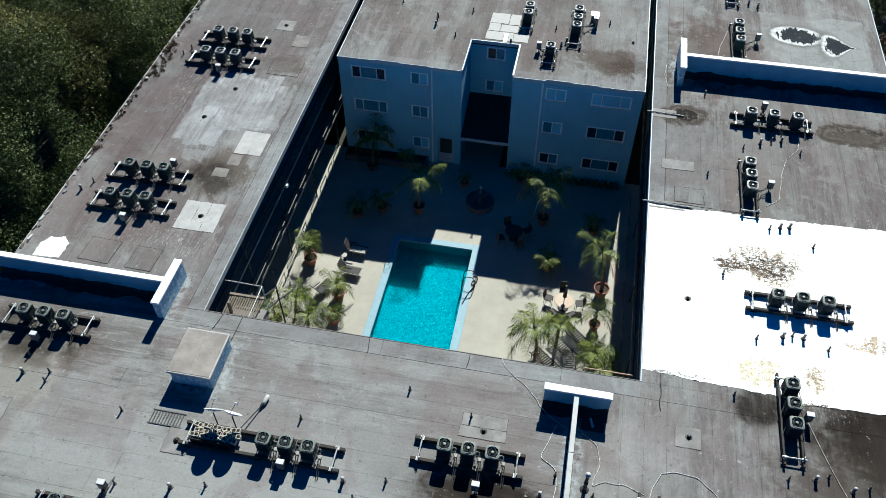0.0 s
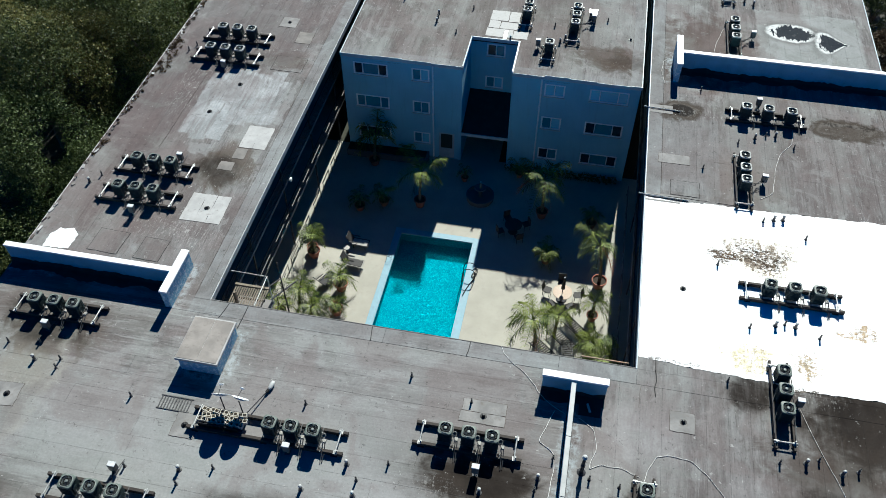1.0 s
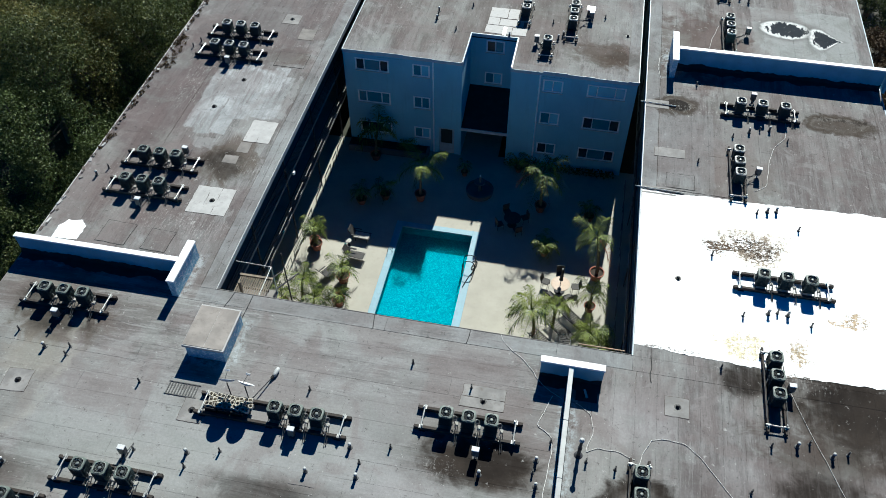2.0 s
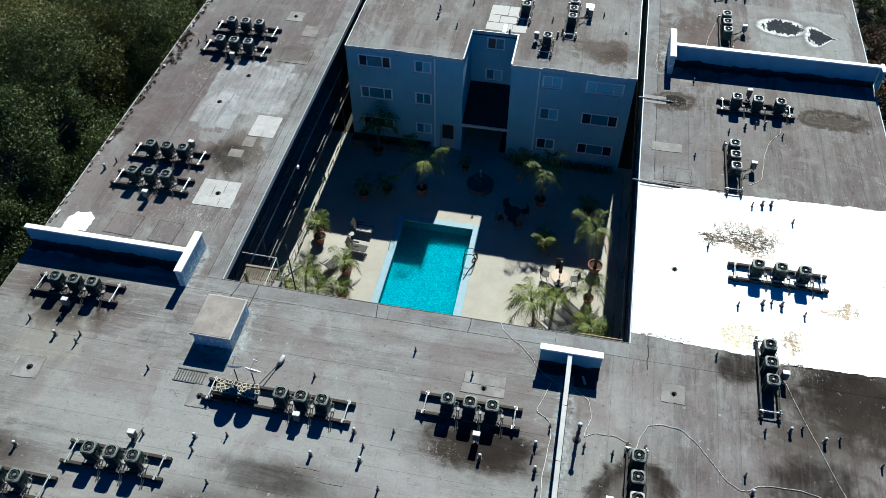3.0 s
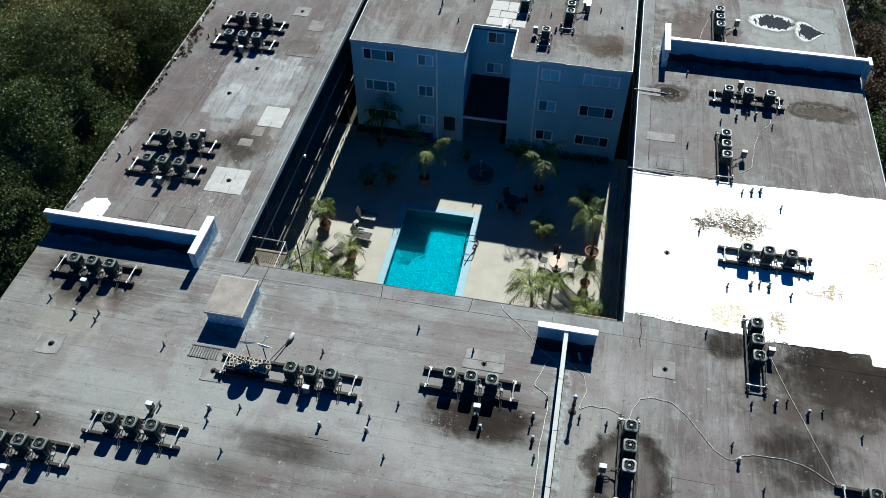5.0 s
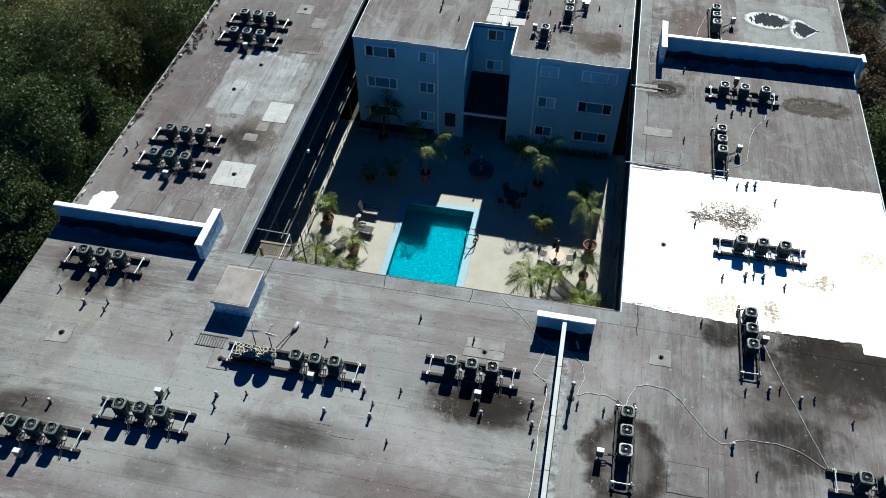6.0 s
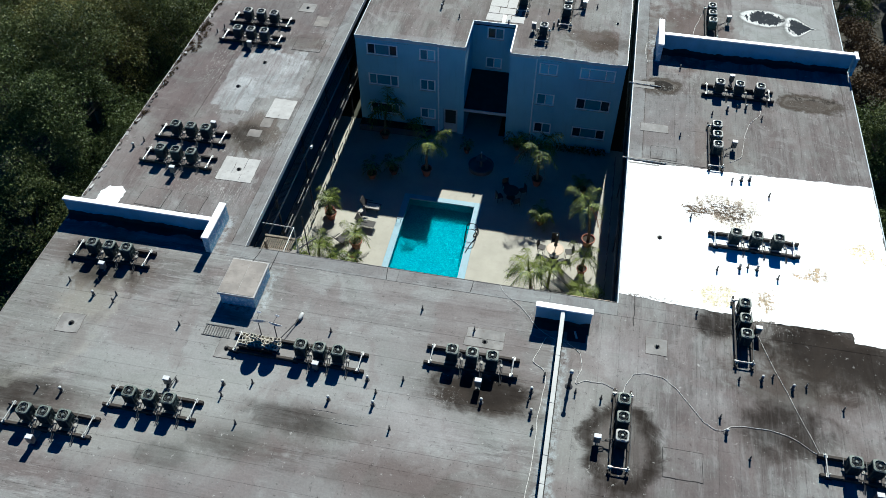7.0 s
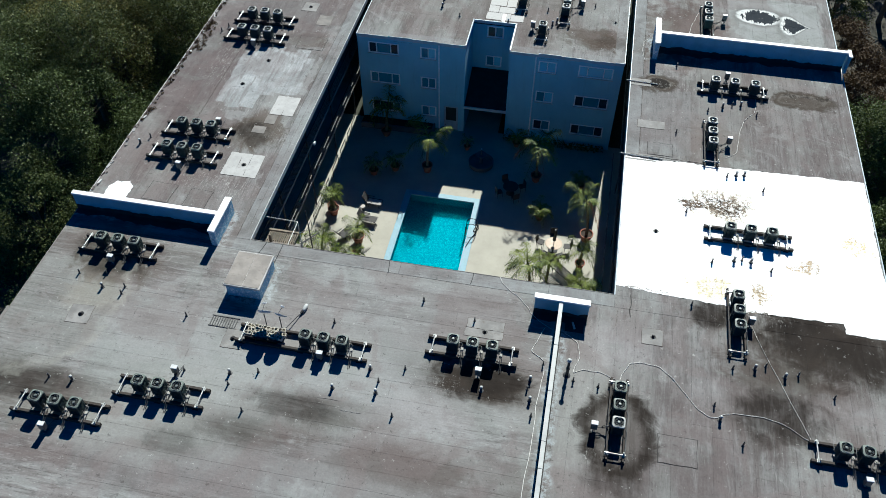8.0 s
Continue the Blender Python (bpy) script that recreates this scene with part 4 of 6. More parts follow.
def make_rack(length, units, tall):
    """Two timber sleepers with galvanised cross bars and lagged pipes; units are the places of the condensers on it."""
    r = thing("equipment_rack", "dark timber sleepers with galvanised cross bars carrying condensers", "equipment rack", "condenser racks")
    h = length / 2
    off = 0.40 if tall else 0.5
    for sy in (-off, off):
        box("sleeper", -h, h, sy - (0.05 if tall else 0.075), sy + (0.05 if tall else 0.075), 0.03, 0.235, M_TIMBER, r, bevel=0.012)
        for x in (-h + 0.4, 0, h - 0.4):
            box("pad", x - 0.15, x + 0.15, sy - 0.12, sy + 0.12, 0.0, 0.03, M_FELT, r)
    for x in (-h + 0.33, h - 0.33):
        part("cross_bar", tube_bm(bmesh.new(), (x, -off - 0.12, 0.27), (x, off + 0.12, 0.27), 0.036, 8), M_GALV, r)
        part("clamp", tube_bm(bmesh.new(), (x + 0.06, -off, 0.235), (x + 0.06, -off, 0.42), 0.03, 8), M_GALV, r)
        part("clamp", tube_bm(bmesh.new(), (x - 0.05, off, 0.235), (x - 0.05, off, 0.36), 0.03, 8), M_GALV, r)
        box("end_bracket", x - 0.09, x + 0.09, -off - 0.1, -off + 0.1, 0.236, 0.25, M_GALV, r, bevel=0.004)
        box("end_bracket", x - 0.09, x + 0.09, off - 0.1, off + 0.1, 0.236, 0.25, M_GALV, r, bevel=0.004)
    for k, ux in enumerate(units):
        for y in (-0.25, 0.25):
            box("support_bar", ux - 0.34, ux + 0.34, y - 0.02, y + 0.02, 0.20, 0.243, M_LEAD, r)
            if tall:
                continue
            box("support_bar", ux - 0.3 + (0.56 if y > 0 else 0), ux - 0.26 + (0.56 if y > 0 else 0), -0.56, 0.56, 0.236, 0.25, M_LEAD, r)
        g = ux + 0.515
        box("valve_box", g - 0.09, g + 0.06, -0.2, -0.02, 0.25, 0.37, M_COPPER, r, bevel=0.01)
        if tall:
            # pipes run along the rail to the foot of the rack
            wire("pipe", [(ux + 0.05, -0.3, 0.5), (ux - 0.1, -0.44, 0.48), (ux - 0.35, -0.47, 0.33), (-length / 2 + 0.5, -0.43 - 0.03 * k, 0.29), (-length / 2 + 0.25, -0.45, 0.28)], 0.02, M_LEAD, parent=r)
            wire("conduit", [(ux + 0.1, 0.3, 0.42), (ux - 0.2, 0.42, 0.36), (ux - 0.5, 0.45, 0.27), (-length / 2 + 0.7, 0.45, 0.26)], 0.016, M_LEAD, parent=r)
            continue
        wire("pipe", [(ux + 0.33, -0.1, 0.5), (g - 0.1, -0.15, 0.52), (g, -0.3, 0.45), (g - 0.02, -0.5, 0.28), (g + 0.02, -0.85, 0.08), (g + 0.02, -1.05, 0.03)], 0.017, M_LEAD, parent=r)
        wire("pipe", [(ux + 0.33, 0.05, 0.35), (g + 0.02, 0.02, 0.36), (g + 0.06, -0.3, 0.3), (g + 0.09, -0.7, 0.12), (g + 0.09, -1.0, 0.03)], 0.024, M_RAIL, parent=r)
        wire("conduit", [(ux + 0.3, 0.2, 0.42), (g - 0.02, 0.25, 0.4), (g - 0.06, 0.0, 0.26), (g - 0.08, -0.35, 0.25), (g - 0.09, -0.62, 0.24)], 0.016, M_COPPER, parent=r)
    return r


protos = {
    "green": make_condenser(M_COVER, "dark louvred condenser unit with a grey-green fan cover"),
    "pale": make_condenser(M_COVER_PALE, "dark louvred condenser unit with a bleached pale fan cover"),
}
placed = set()


def condenser(x, y, z, turn, look_):
    m = pose(x, y, z, 0, 0, turn)
    if look_ not in placed:
        placed.add(look_)
        protos[look_].matrix_basis = m
        return protos[look_]
    return copy_thing(protos[look_], m)


rack_kinds = {}


def rack(cx, cy, turn, length=4.86, units=(-1.03, 0.0, 1.03)):
    """A rack at its place with condensers on it."""
    key = (length, units)
    m = pose(cx, cy, RZ + 0.004, 0, 0, turn)
    if key in rack_kinds:
        copy_thing(rack_kinds[key], m)
    else:
        rack_kinds[key] = make_rack(length, units, turn == 90)
        rack_kinds[key].matrix_basis = m
    for i, u in enumerate(units):
        p = m @ Vector((u, 0, 0.252))
        condenser(p.x, p.y, p.z, turn + (0, 2, -3, 90, 180)[(i * 3 + int(abs(cx * 7))) % 5], "pale" if cy > 10 or (cx, i) == (0.5, 0) else "green")


for cx, cy in ((-28.62, -2.15), (-26.75, -12.75), (-22.2, -10.9), (-7.2, -5.4), (12.1, -7.95), (-28.3, 22.3), (-28.25, 19.9), (-28.25, 8.6), (-28.25, 6.2)):
    rack(cx, cy, 0)
rack(7.45, 5.75, 0, 5.1, (-1.17, 0.0, 1.2))
rack(7.1, 20.15, 0, 4.86, (-1.32, 0.0, 1.38))
UP = (-0.68, 0.33, 1.36)
for cx, cy in ((0.5, -7.98), (6.52, -0.8), (5.45, 14.1), (5.45, 28.55), (-5.45, 28.15)):
    rack(cx, cy, 90, 4.7, UP)
rack(-16.1, -6.6, 0, 7.25, (0.22, 1.2, 2.2))
rack(-6.95, 24.35, 90, 2.1, (0.35,))
rack(-8.9, 28.6, 90, 3.0, (-0.2, 0.75))
rack(5.3, 35.4, 90, 4.7, UP)
rack(-17.3, 32.6, 0)

# electrical boxes beside the racks


def power_box(x, y, z=0.42, link=None):
    b = thing("disconnect_box", "grey electrical disconnect box with a white lid on a short post", "electrical box", "disconnect boxes", at=(x, y, RZ + 0.006))
    part("post", tube_bm(bmesh.new(), (0, 0, 0), (0, 0, z - 0.2), 0.035, 8), M_GALV, b)
    case = box("enclosure", -0.155, 0.155, -0.11, 0.11, z - 0.2, z + 0.24, M_LEAD, b, bevel=0.01)
    box("lid", -0.17, 0.17, -0.12, 0.12, z + 0.241, z + 0.3, M_DISH, case, "white lid", 0.012)
    box("cover", -0.14, 0.14, -0.125, -0.111, z - 0.17, z + 0.22, M_HUB, case)
    box("base_plate", -0.12, 0.12, -0.12, 0.12, 0, 0.02, M_LEAD, b)
    wire("conduit", [(0.05, 0.05, z - 0.2), (0.09, 0.1, z * 0.4), (0.12, 0.35, 0.12), (0.14, 0.6, 0.05)], 0.02, M_LEAD, parent=b)
    if link:
        lx, ly = link[0] - x, link[1] - y
        for k in range(3):
            d = 0.1 * (k - 1)
            wire("lead", [(0.06 * (k - 1), 0, z - 0.1), (lx * 0.35 + d, ly * 0.35 - d, 0.12 + 0.1 * k), (lx * 0.7 - d, ly * 0.7 + d, 0.3), (lx, ly, 0.5 - 0.08 * k)], 0.022, (M_RAIL, M_LEAD, M_BLACK)[k], parent=b)
    return b


LEADS = {(-0.6, -8.75): (0.15, -8.6), (7.25, -0.75): (6.8, -1.2), (6.6, 14.2): (5.75, 13.5), (6.75, 29.0): (5.75, 28.0), (-7.75, 25.2): (-7.2, 24.6), (-4.2, 28.9): (-5.15, 28.0), (-21.9, -9.7): (-21.7, -10.6), (6.7, 21.4): (6.6, 20.5), (-27.1, 9.5): (-27.3, 8.9)}
for x, y in ((-28.6, -3.3), (-26.9, -14.0), (-21.9, -9.7), (-14.9, -7.4), (-6.65, -6.8), (-0.6, -8.75), (12.05, -9.25), (7.25, -0.75), (6.7, 21.4), (6.6, 14.2), (6.75, 29.0), (-28.0, 4.9), (-28.0, 18.7), (-27.1, 9.5), (-7.75, 25.2), (-4.2, 28.9)):
    power_box(x, y, link=LEADS.get((x, y)))

# a bare metal lid that catches the sun
ml = thing("metal_cabinet", "low cabinet with a bare shiny metal lid beside a rack", "cabinet", at=(-4.3, 29.65, RZ + 0.006))
box("body", -0.25, 0.25, -0.2, 0.2, 0, 0.5, M_HUB, ml, bevel=0.01)
part("lid", box_bm(bmesh.new(), -0.29, 0.29, -0.24, 0.24, -0.015, 0.015, 0.006, turn=pose(0, 0, 0.535, 3.8, 2.0, 0)), M_SHEET, ml, "bare shiny sheet-metal lid")

# ---------- dishes and blocks on the long rack ----------
for i in range(5):
    for j in range(3):
        b = thing("concrete_block", "hollow concrete block weighing down the dish stand", "block", "ballast blocks", at=pose(-19.05 + i * 0.43 + 0.10 * (j % 2), -6.26 - j * 0.245, RZ + 0.26 + 0.03 * ((i * 2 + j) % 3), (i * 5 + j * 3) % 7 - 3, (i * 3 + j * 5) % 7 - 3, (i * 37 + j * 23) % 31 - 15))
        bm = bmesh.new()
        for x0, x1, y0, y1 in ((-0.195, 0.195, -0.1, -0.072), (-0.195, 0.195, 0.072, 0.1), (-0.195, -0.165, -0.072, 0.072), (0.165, 0.195, -0.072, 0.072), (-0.016, 0.016, -0.072, 0.072)):
            box_bm(bm, x0, x1, y0, y1, 0, 0.19)
        part("shell", bm, M_BLOCK, b)
st = thing("dish_stand", "steel tray between the timber sleepers under the blocks", "stand")
box("tray", -19.25, -17.15, -6.95, -6.02, RZ + 0.243, RZ + 0.258, M_RAIL, st)
# black panels put in for the shaded south face of the blocks
for px_ in (-19.2, -18.58, -17.96):
    box("side_panel", px_, px_ + 0.58, -7.0, -6.955, RZ + 0.16, RZ + 0.46, M_BLACK, st, bevel=0.01)


def dish(x, y, z, turn, mast, label, size=0.36):
    """A small satellite dish that faces up towards the sun, on a mast."""
    d = thing("satellite_dish", label, "satellite dish", "satellite dishes", at=pose(x, y, z, 0, 0, turn))
    part("mast", tube_bm(bmesh.new(), (0, 0, 0), (0, 0, mast), 0.028, 8), M_RAIL, d)
    tilt = Matrix.Translation((0, 0.06, mast + 0.02)) @ Matrix.Rotation(radians(-58), 4, "X")
    bm = bmesh.new()
    lathe_bm(bm, [(size * k, 0.10 * k * k) for k in (0.02, 0.3, 0.55, 0.8, 1.0)] + [(size * 1.02, 0.10), (size, 0.085), (size * 0.5, 0.005), (0.01, -0.02)], 24)
    bmesh.ops.transform(bm, matrix=tilt, verts=bm.verts)
    part("reflector", bm, M_DISH, d, "thin white reflector", True)
    bm = bmesh.new()
    tube_bm(bm, tilt @ Vector((0, -size * 0.9, 0.05)), tilt @ Vector((0, -size * 0.25, 0.5)), 0.014, 6)
    arm = part("feed_arm", bm, M_RAIL, d)
    bm = bmesh.new()
    box_bm(bm, -0.1, 0.1, -0.03, 0.03, 0.47, 0.56, 0.01, turn=tilt @ Matrix.Translation((0, -size * 0.25, 0)))
    part("receiver", bm, M_DISH, arm)
    return d


dish(-18.25, -6.08, RZ + 0.26, 7, 1.13, "white satellite dish on a short mast among ballast blocks", 0.42)
dish(-17.4, -6.08, RZ + 0.26, -9, 1.08, "white satellite dish on a short mast among ballast blocks", 0.39)
ld = thing("loose_antenna", "old antenna head on a long strut leaning out from the rack", "antenna", at=(-17.25, -6.0, RZ + 0.26))
part("strut", tube_bm(bmesh.new(), (0, 0, 0.02), (0.46, 1.35, -0.15), 0.028, 8), M_RAIL, ld)
hb = bmesh.new()
lathe_bm(hb, ((0.001, -0.3), (0.09, -0.27), (0.14, -0.12), (0.15, 0.1), (0.11, 0.26), (0.001, 0.3)), 14)
bmesh.ops.transform(hb, matrix=Matrix.Translation((0.55, 1.66, -0.13)) @ Matrix.Rotation(radians(-10), 4, "Z") @ Matrix.Rotation(radians(-86), 4, "X") @ Matrix.Diagonal((0.75, 0.6, 0.9, 1)), verts=hb.verts)
part("head", hb, M_PALE, ld, "scuffed white head", True)
part("clamp", tube_bm(bmesh.new(), (0.44, 1.28, -0.15), (0.49, 1.45, -0.14), 0.07, 10), M_BLACK, ld)

# ---------- vent pipes and drains ----------


def proto_vent():
    v = thing("vent_pipe", "grey plumbing vent pipe with a pale cap", "vent pipe", "roof vents")
    bm = bmesh.new()
    lathe_bm(bm, ((0.13, 0.0), (0.12, 0.015), (0.07, 0.04), (0.062, 0.30), (0.055, 0.30), (0.055, 0.2)), 12)
    part("pipe", bm, M_LEAD, v)
    bm = bmesh.new()
    lathe_bm(bm, ((0.001, 0.40), (0.045, 0.39), (0.078, 0.36), (0.082, 0.325), (0.066, 0.305)), 12)
    part("cap", bm, M_PALE, v, "pale domed cap")
    return v


def proto_stub():
    v = thing("vent_stub", "short thin lead vent stub in the roof", "vent pipe", "roof vents")
    bm = bmesh.new()
    lathe_bm(bm, ((0.09, 0.0), (0.08, 0.012), (0.045, 0.03), (0.042, 0.30), (0.05, 0.31), (0.03, 0.31), (0.03, 0.2)), 10)
    part("pipe", bm, M_LEAD, v)
    return v


def proto_drain():
    v = thing("roof_drain", "small dark dome drain in the roof", "roof drain", "roof drains")
    bm = bmesh.new()
    lathe_bm(bm, ((0.17, 0.0), (0.16, 0.015), (0.09, 0.02), (0.08, 0.08), (0.045, 0.12), (0.001, 0.13)), 12)
    part("dome", bm, M_BLACK, v)
    return v


def scatter(made, places):
    for i, (x, y) in enumerate(places):
        m = pose(x, y, RZ + 0.008, 0, 0, i * 37)
        if i == 0:
            made.matrix_basis = m
        else:
            copy_thing(made, m)


scatter(proto_vent(), ((-28.38, -5.05), (-27.05, -11.05), (-19.25, -9.1), (-12.2, -7.45), (-13.8, -8.95), (-11.57, -8.8), (-6.35, -7.62), (-3.98, -6.5), (-3.86, -7.72), (7.38, -3.55), (8.87, -3.8), (5.52, -7.0), (6.6, 3.85), (7.56, 3.92), (6.38, 18.25), (7.62, 18.65), (7.02, 11.3), (7.52, 11.4), (-31.65, 6.85), (-15.2, 26.95), (-15.25, 28.0), (-6.0, 26.6), (-6.3, 26.1), (6.47, 33.88), (7.09, 33.54)))
scatter(proto_stub(), ((-30.15, -4.35), (-28.59, -4.1), (-27.15, -4.8), (-27.12, -5.3), (-22.93, -6.05), (-28.31, -11.1), (-21.63, -9.4), (-19.1, -9.75), (-17.83, -8.75), (-17.86, -11.1), (-10.41, -2.5), (-14.86, -4.9), (-10.42, -7.1), (-11.6, -8.1), (-10.45, -9.95), (-7.41, -3.35), (-4.06, -7.08), (-3.69, -8.6), (-3.43, -5.45), (-1.81, -6.12), (-0.53, -6.25), (4.18, 0.1), (6.26, -3.75), (7.94, -3.3), (9.56, -3.55), (5.26, -6.2), (11.23, -4.6), (6.57, -8.2)))
scatter(proto_stub(), ((5.35, 3.5), (7.06, 4.0), (8.67, 3.45), (3.22, 22.5), (5.37, 17.65), (7.04, 18.6), (3.24, 14.9), (8.64, 17.75), (6.45, 11.1), (8.63, 10.15), (-31.24, 7.55), (-15.2, 27.5), (-18.1, 29.4), (-6.85, 28.05), (-13.6, 25.9), (-7.2, 26.2), (-30.9, 21.0), (-31.2, 20.3), (3.9, 7.4), (-12.9, 29.2), (-3.2, 29.4)))
stack = thing("vent_stack", "tall dark vent stack with a pale cap", "vent pipe", "roof vents", at=(-2.17, -5.84, RZ + 0.008))
part("pipe", lathe_bm(bmesh.new(), ((0.2, 0.0), (0.17, 0.02), (0.085, 0.07), (0.075, 0.55), (0.1, 0.56), (0.1, 0.68), (0.07, 0.7), (0.065, 1.3)), 12), M_RAIL, stack)
part("cap", lathe_bm(bmesh.new(), ((0.07, 1.28), (0.12, 1.30), (0.12, 1.36), (0.06, 1.43), (0.001, 1.44)), 12), M_PALE, stack, "pale domed cap")
scatter(proto_vent(), ((-9.73, 25.74),))
scatter(proto_drain(), ((-28.66, -7.05), (-19.89, -7.0), (-6.75, -3.95), (2.14, -2.5), (2.11, 5.4), (-26.4, 17.35), (-27.29, 14.3), (-25.49, 24.9), (-24.17, 6.15), (-1.5, 27.4)))

# ---------- cables and pipes lying on the roof ----------
for pts, r, mat, lab in (
    (((0.52, -5.75), (0.62, -5.3), (0.8, -4.92), (1.0, -4.5), (1.44, -4.35), (2.46, -4.34), (3.1, -4.9), (3.48, -5.44), (4.1, -6.1), (4.46, -6.58), (5.0, -6.85), (5.42, -6.88)), 0.015, M_CABLE, "pale cable lying loose across the roof"),
    (((5.42, -6.88), (5.8, -6.6), (6.25, -6.5), (7.0, -6.5), (7.62, -6.44), (8.3, -6.6), (8.94, -6.82), (9.5, -7.2), (9.87, -7.36)), 0.015, M_CABLE, "pale cable lying loose across the roof"),
    (((7.36, -0.77), (7.7, -1.8), (8.11, -2.93), (8.6, -4.1), (9.06, -5.34), (9.5, -6.4), (9.87, -7.36)), 0.014, M_CABLE, "pale cable stretched between two racks"),
    (((-6.54, 0.02), (-6.3, -0.4), (-5.75, -0.86), (-5.2, -1.3), (-4.67, -1.87), (-4.5, -2.2), (-4.11, -2.55), (-3.5, -2.9), (-3.12, -3.13)), 0.015, M_CABLE, "pale cable from the roof edge to the curb"),
    (((-2.5, -3.2), (-1.75, -3.7), (-1.6, -4.6), (-1.92, -5.64), (-1.3, -5.3), (-0.54, -5.37), (0.3, -5.6)), 0.014, M_CABLE, "pale cable looping beside the curb"),
    (((-3.6, -3.0), (-3.9, -4.0), (-4.1, -4.7), (-3.4, -5.2), (-3.35, -6.5), (-3.5, -8.0), (-3.45, -10.0), (-3.6, -13.0)), 0.018, M_CABLE, "pale cable running along the curb"),
    (((8.7, 19.6), (8.75, 18.8), (8.4, 17.9), (7.7, 16.8), (7.3, 15.4), (7.25, 13.6), (6.4, 12.9)), 0.014, M_CABLE, "pale cable between two racks on the east roof"),
    (((4.9, 30.0), (4.4, 28.5), (4.1, 27.0), (4.5, 25.8), (5.0, 25.4)), 0.014, M_CABLE, "pale cable beside a rack"),
    (((1.0, 25.5), (0.75, 25.2), (0.7, 24.0), (0.9, 22.8)), 0.014, M_CABLE, "pale cable near the parapet end"),
):
    way = []
    for (ax, ay), (bx, by) in zip(pts, pts[1:]):
        for q in (0.0, 0.33, 0.67):
            x, y = ax + (bx - ax) * q, ay + (by - ay) * q
            amp = 0.015 if "stretched" in lab else 0.11
            way.append((x + amp * noise.noise(Vector((x * 1.3, y * 1.3, 1))), y + amp * noise.noise(Vector((x * 1.3, y * 1.3, 7)))))
    way.append(pts[-1])
    wire("cable", [(x, y, RZ + 0.02 + 0.012 * (i % 2)) for i, (x, y) in enumerate(way)], r * 0.8, mat, lab, "cable")
for x0, x1, y, lab in ((-0.35, 1.9, 20.1, "thin metal scupper pipe over the roof edge"), (-0.4, 2.4, 12.05, "thin metal conduit over the roof edge")):
    p = thing("conduit_run", lab, "pipe")
    for yy in (y - 0.42, y + 0.08):
        box("flashing_strip", 0.02, x1 - 0.45, yy, yy + (0.3 if y > 15 else 0.12), RZ + 0.0045, RZ + 0.012, M_PATCH3, p, "pale strip beside the pipe")
    part("pipe", tube_bm(bmesh.new(), (x0, y, RZ + 0.06), (x1, y - 0.1, RZ + 0.05), 0.035, 8), M_GALV, p)
    for x in (x0 + 0.6, x1 - 0.3):
        box("saddle", x - 0.05, x + 0.05, y - 0.16, y + 0.06, RZ + 0.003, RZ + 0.03, M_LEAD, p)

# ---------- courtyard stair landings ----------
ln = thing("stair_landing", "corner stair landing with a slatted wooden balustrade in sun", "landing")
box("slab", -21.44, -19.42, 0.06, 2.6, 5.4, 5.56, M_SLAB, ln)
part("top_rail", tube_bm(bmesh.new(), (-21.44, 2.5, 7.78), (-19.45, 2.5, 7.72), 0.03, 8), M_GALV, ln)
part("post", tube_bm(bmesh.new(), (-19.45, 2.5, 5.56), (-19.45, 2.5, 7.74), 0.035, 8), M_GALV, ln)
part("post", tube_bm(bmesh.new(), (-19.75, 2.5, 6.7), (-19.6, 2.5, 7.74), 0.025, 8), M_GALV, ln)
deck_ = box("platform_frame", -21.42, -19.48, 2.44, 2.58, 6.58, 6.72, M_FENCE, ln, "weathered edge beam of the slatted platform")
for i in range(15):
    x = -21.36 + i * 0.128
    box("slat", x, x + 0.068, 0.3, 2.439, 6.62 + 0.012 * (i % 3), 6.66 + 0.012 * (i % 3), M_FENCE, deck_)
for yy in (0.9, 1.7):
    box("joist", -21.4, -19.5, yy, yy + 0.06, 6.5, 6.615, M_TIMBER, deck_)
part("side_rail", tube_bm(bmesh.new(), (-19.45, 2.5, 7.72), (-19.45, 0.5, 7.72), 0.028, 8), M_GALV, ln)
box("newel", -20.92, -20.78, 1.2, 1.34, 6.7, 7.6, M_FENCE, ln, "brown wooden post", bevel=0.01)
for k, x in enumerate((-20.9, -19.9)):
    part("stringer", tube_bm(bmesh.new(), (x, 2.4, 5.4), (x + 0.1, 6.2, 2.8), 0.05, 6), M_RAIL, ln)
pl = thing("lamp_pole", "slim dark pole at the courtyard corner", "pole", at=(-19.2, 3.6, 0))
part("shaft", tube_bm(bmesh.new(), (0, 0, 0), (-0.25, 0.3, 7.3), 0.055, 8, 0.035), M_BLACK, pl)
box("base", -0.12, 0.12, -0.12, 0.12, 0, 0.06, M_BLACK, pl)
l2 = thing("stair_landing", "corner landing with a thin handrail beside the east wing", "landing")
box("slab", -2.6, -0.1, 0.06, 1.5, 5.4, 5.56, M_SLAB, l2)
part("handrail", tube_bm(bmesh.new(), (-2.55, 1.45, 6.62), (-0.15, 1.45, 6.62), 0.035, 8), M_TABLE, l2, "tan handrail")
for x in (-2.55, -1.75, -0.95, -0.15):
    part("post", tube_bm(bmesh.new(), (x, 1.45, 5.56), (x, 1.45, 6.6), 0.02, 6), M_RAIL, l2)
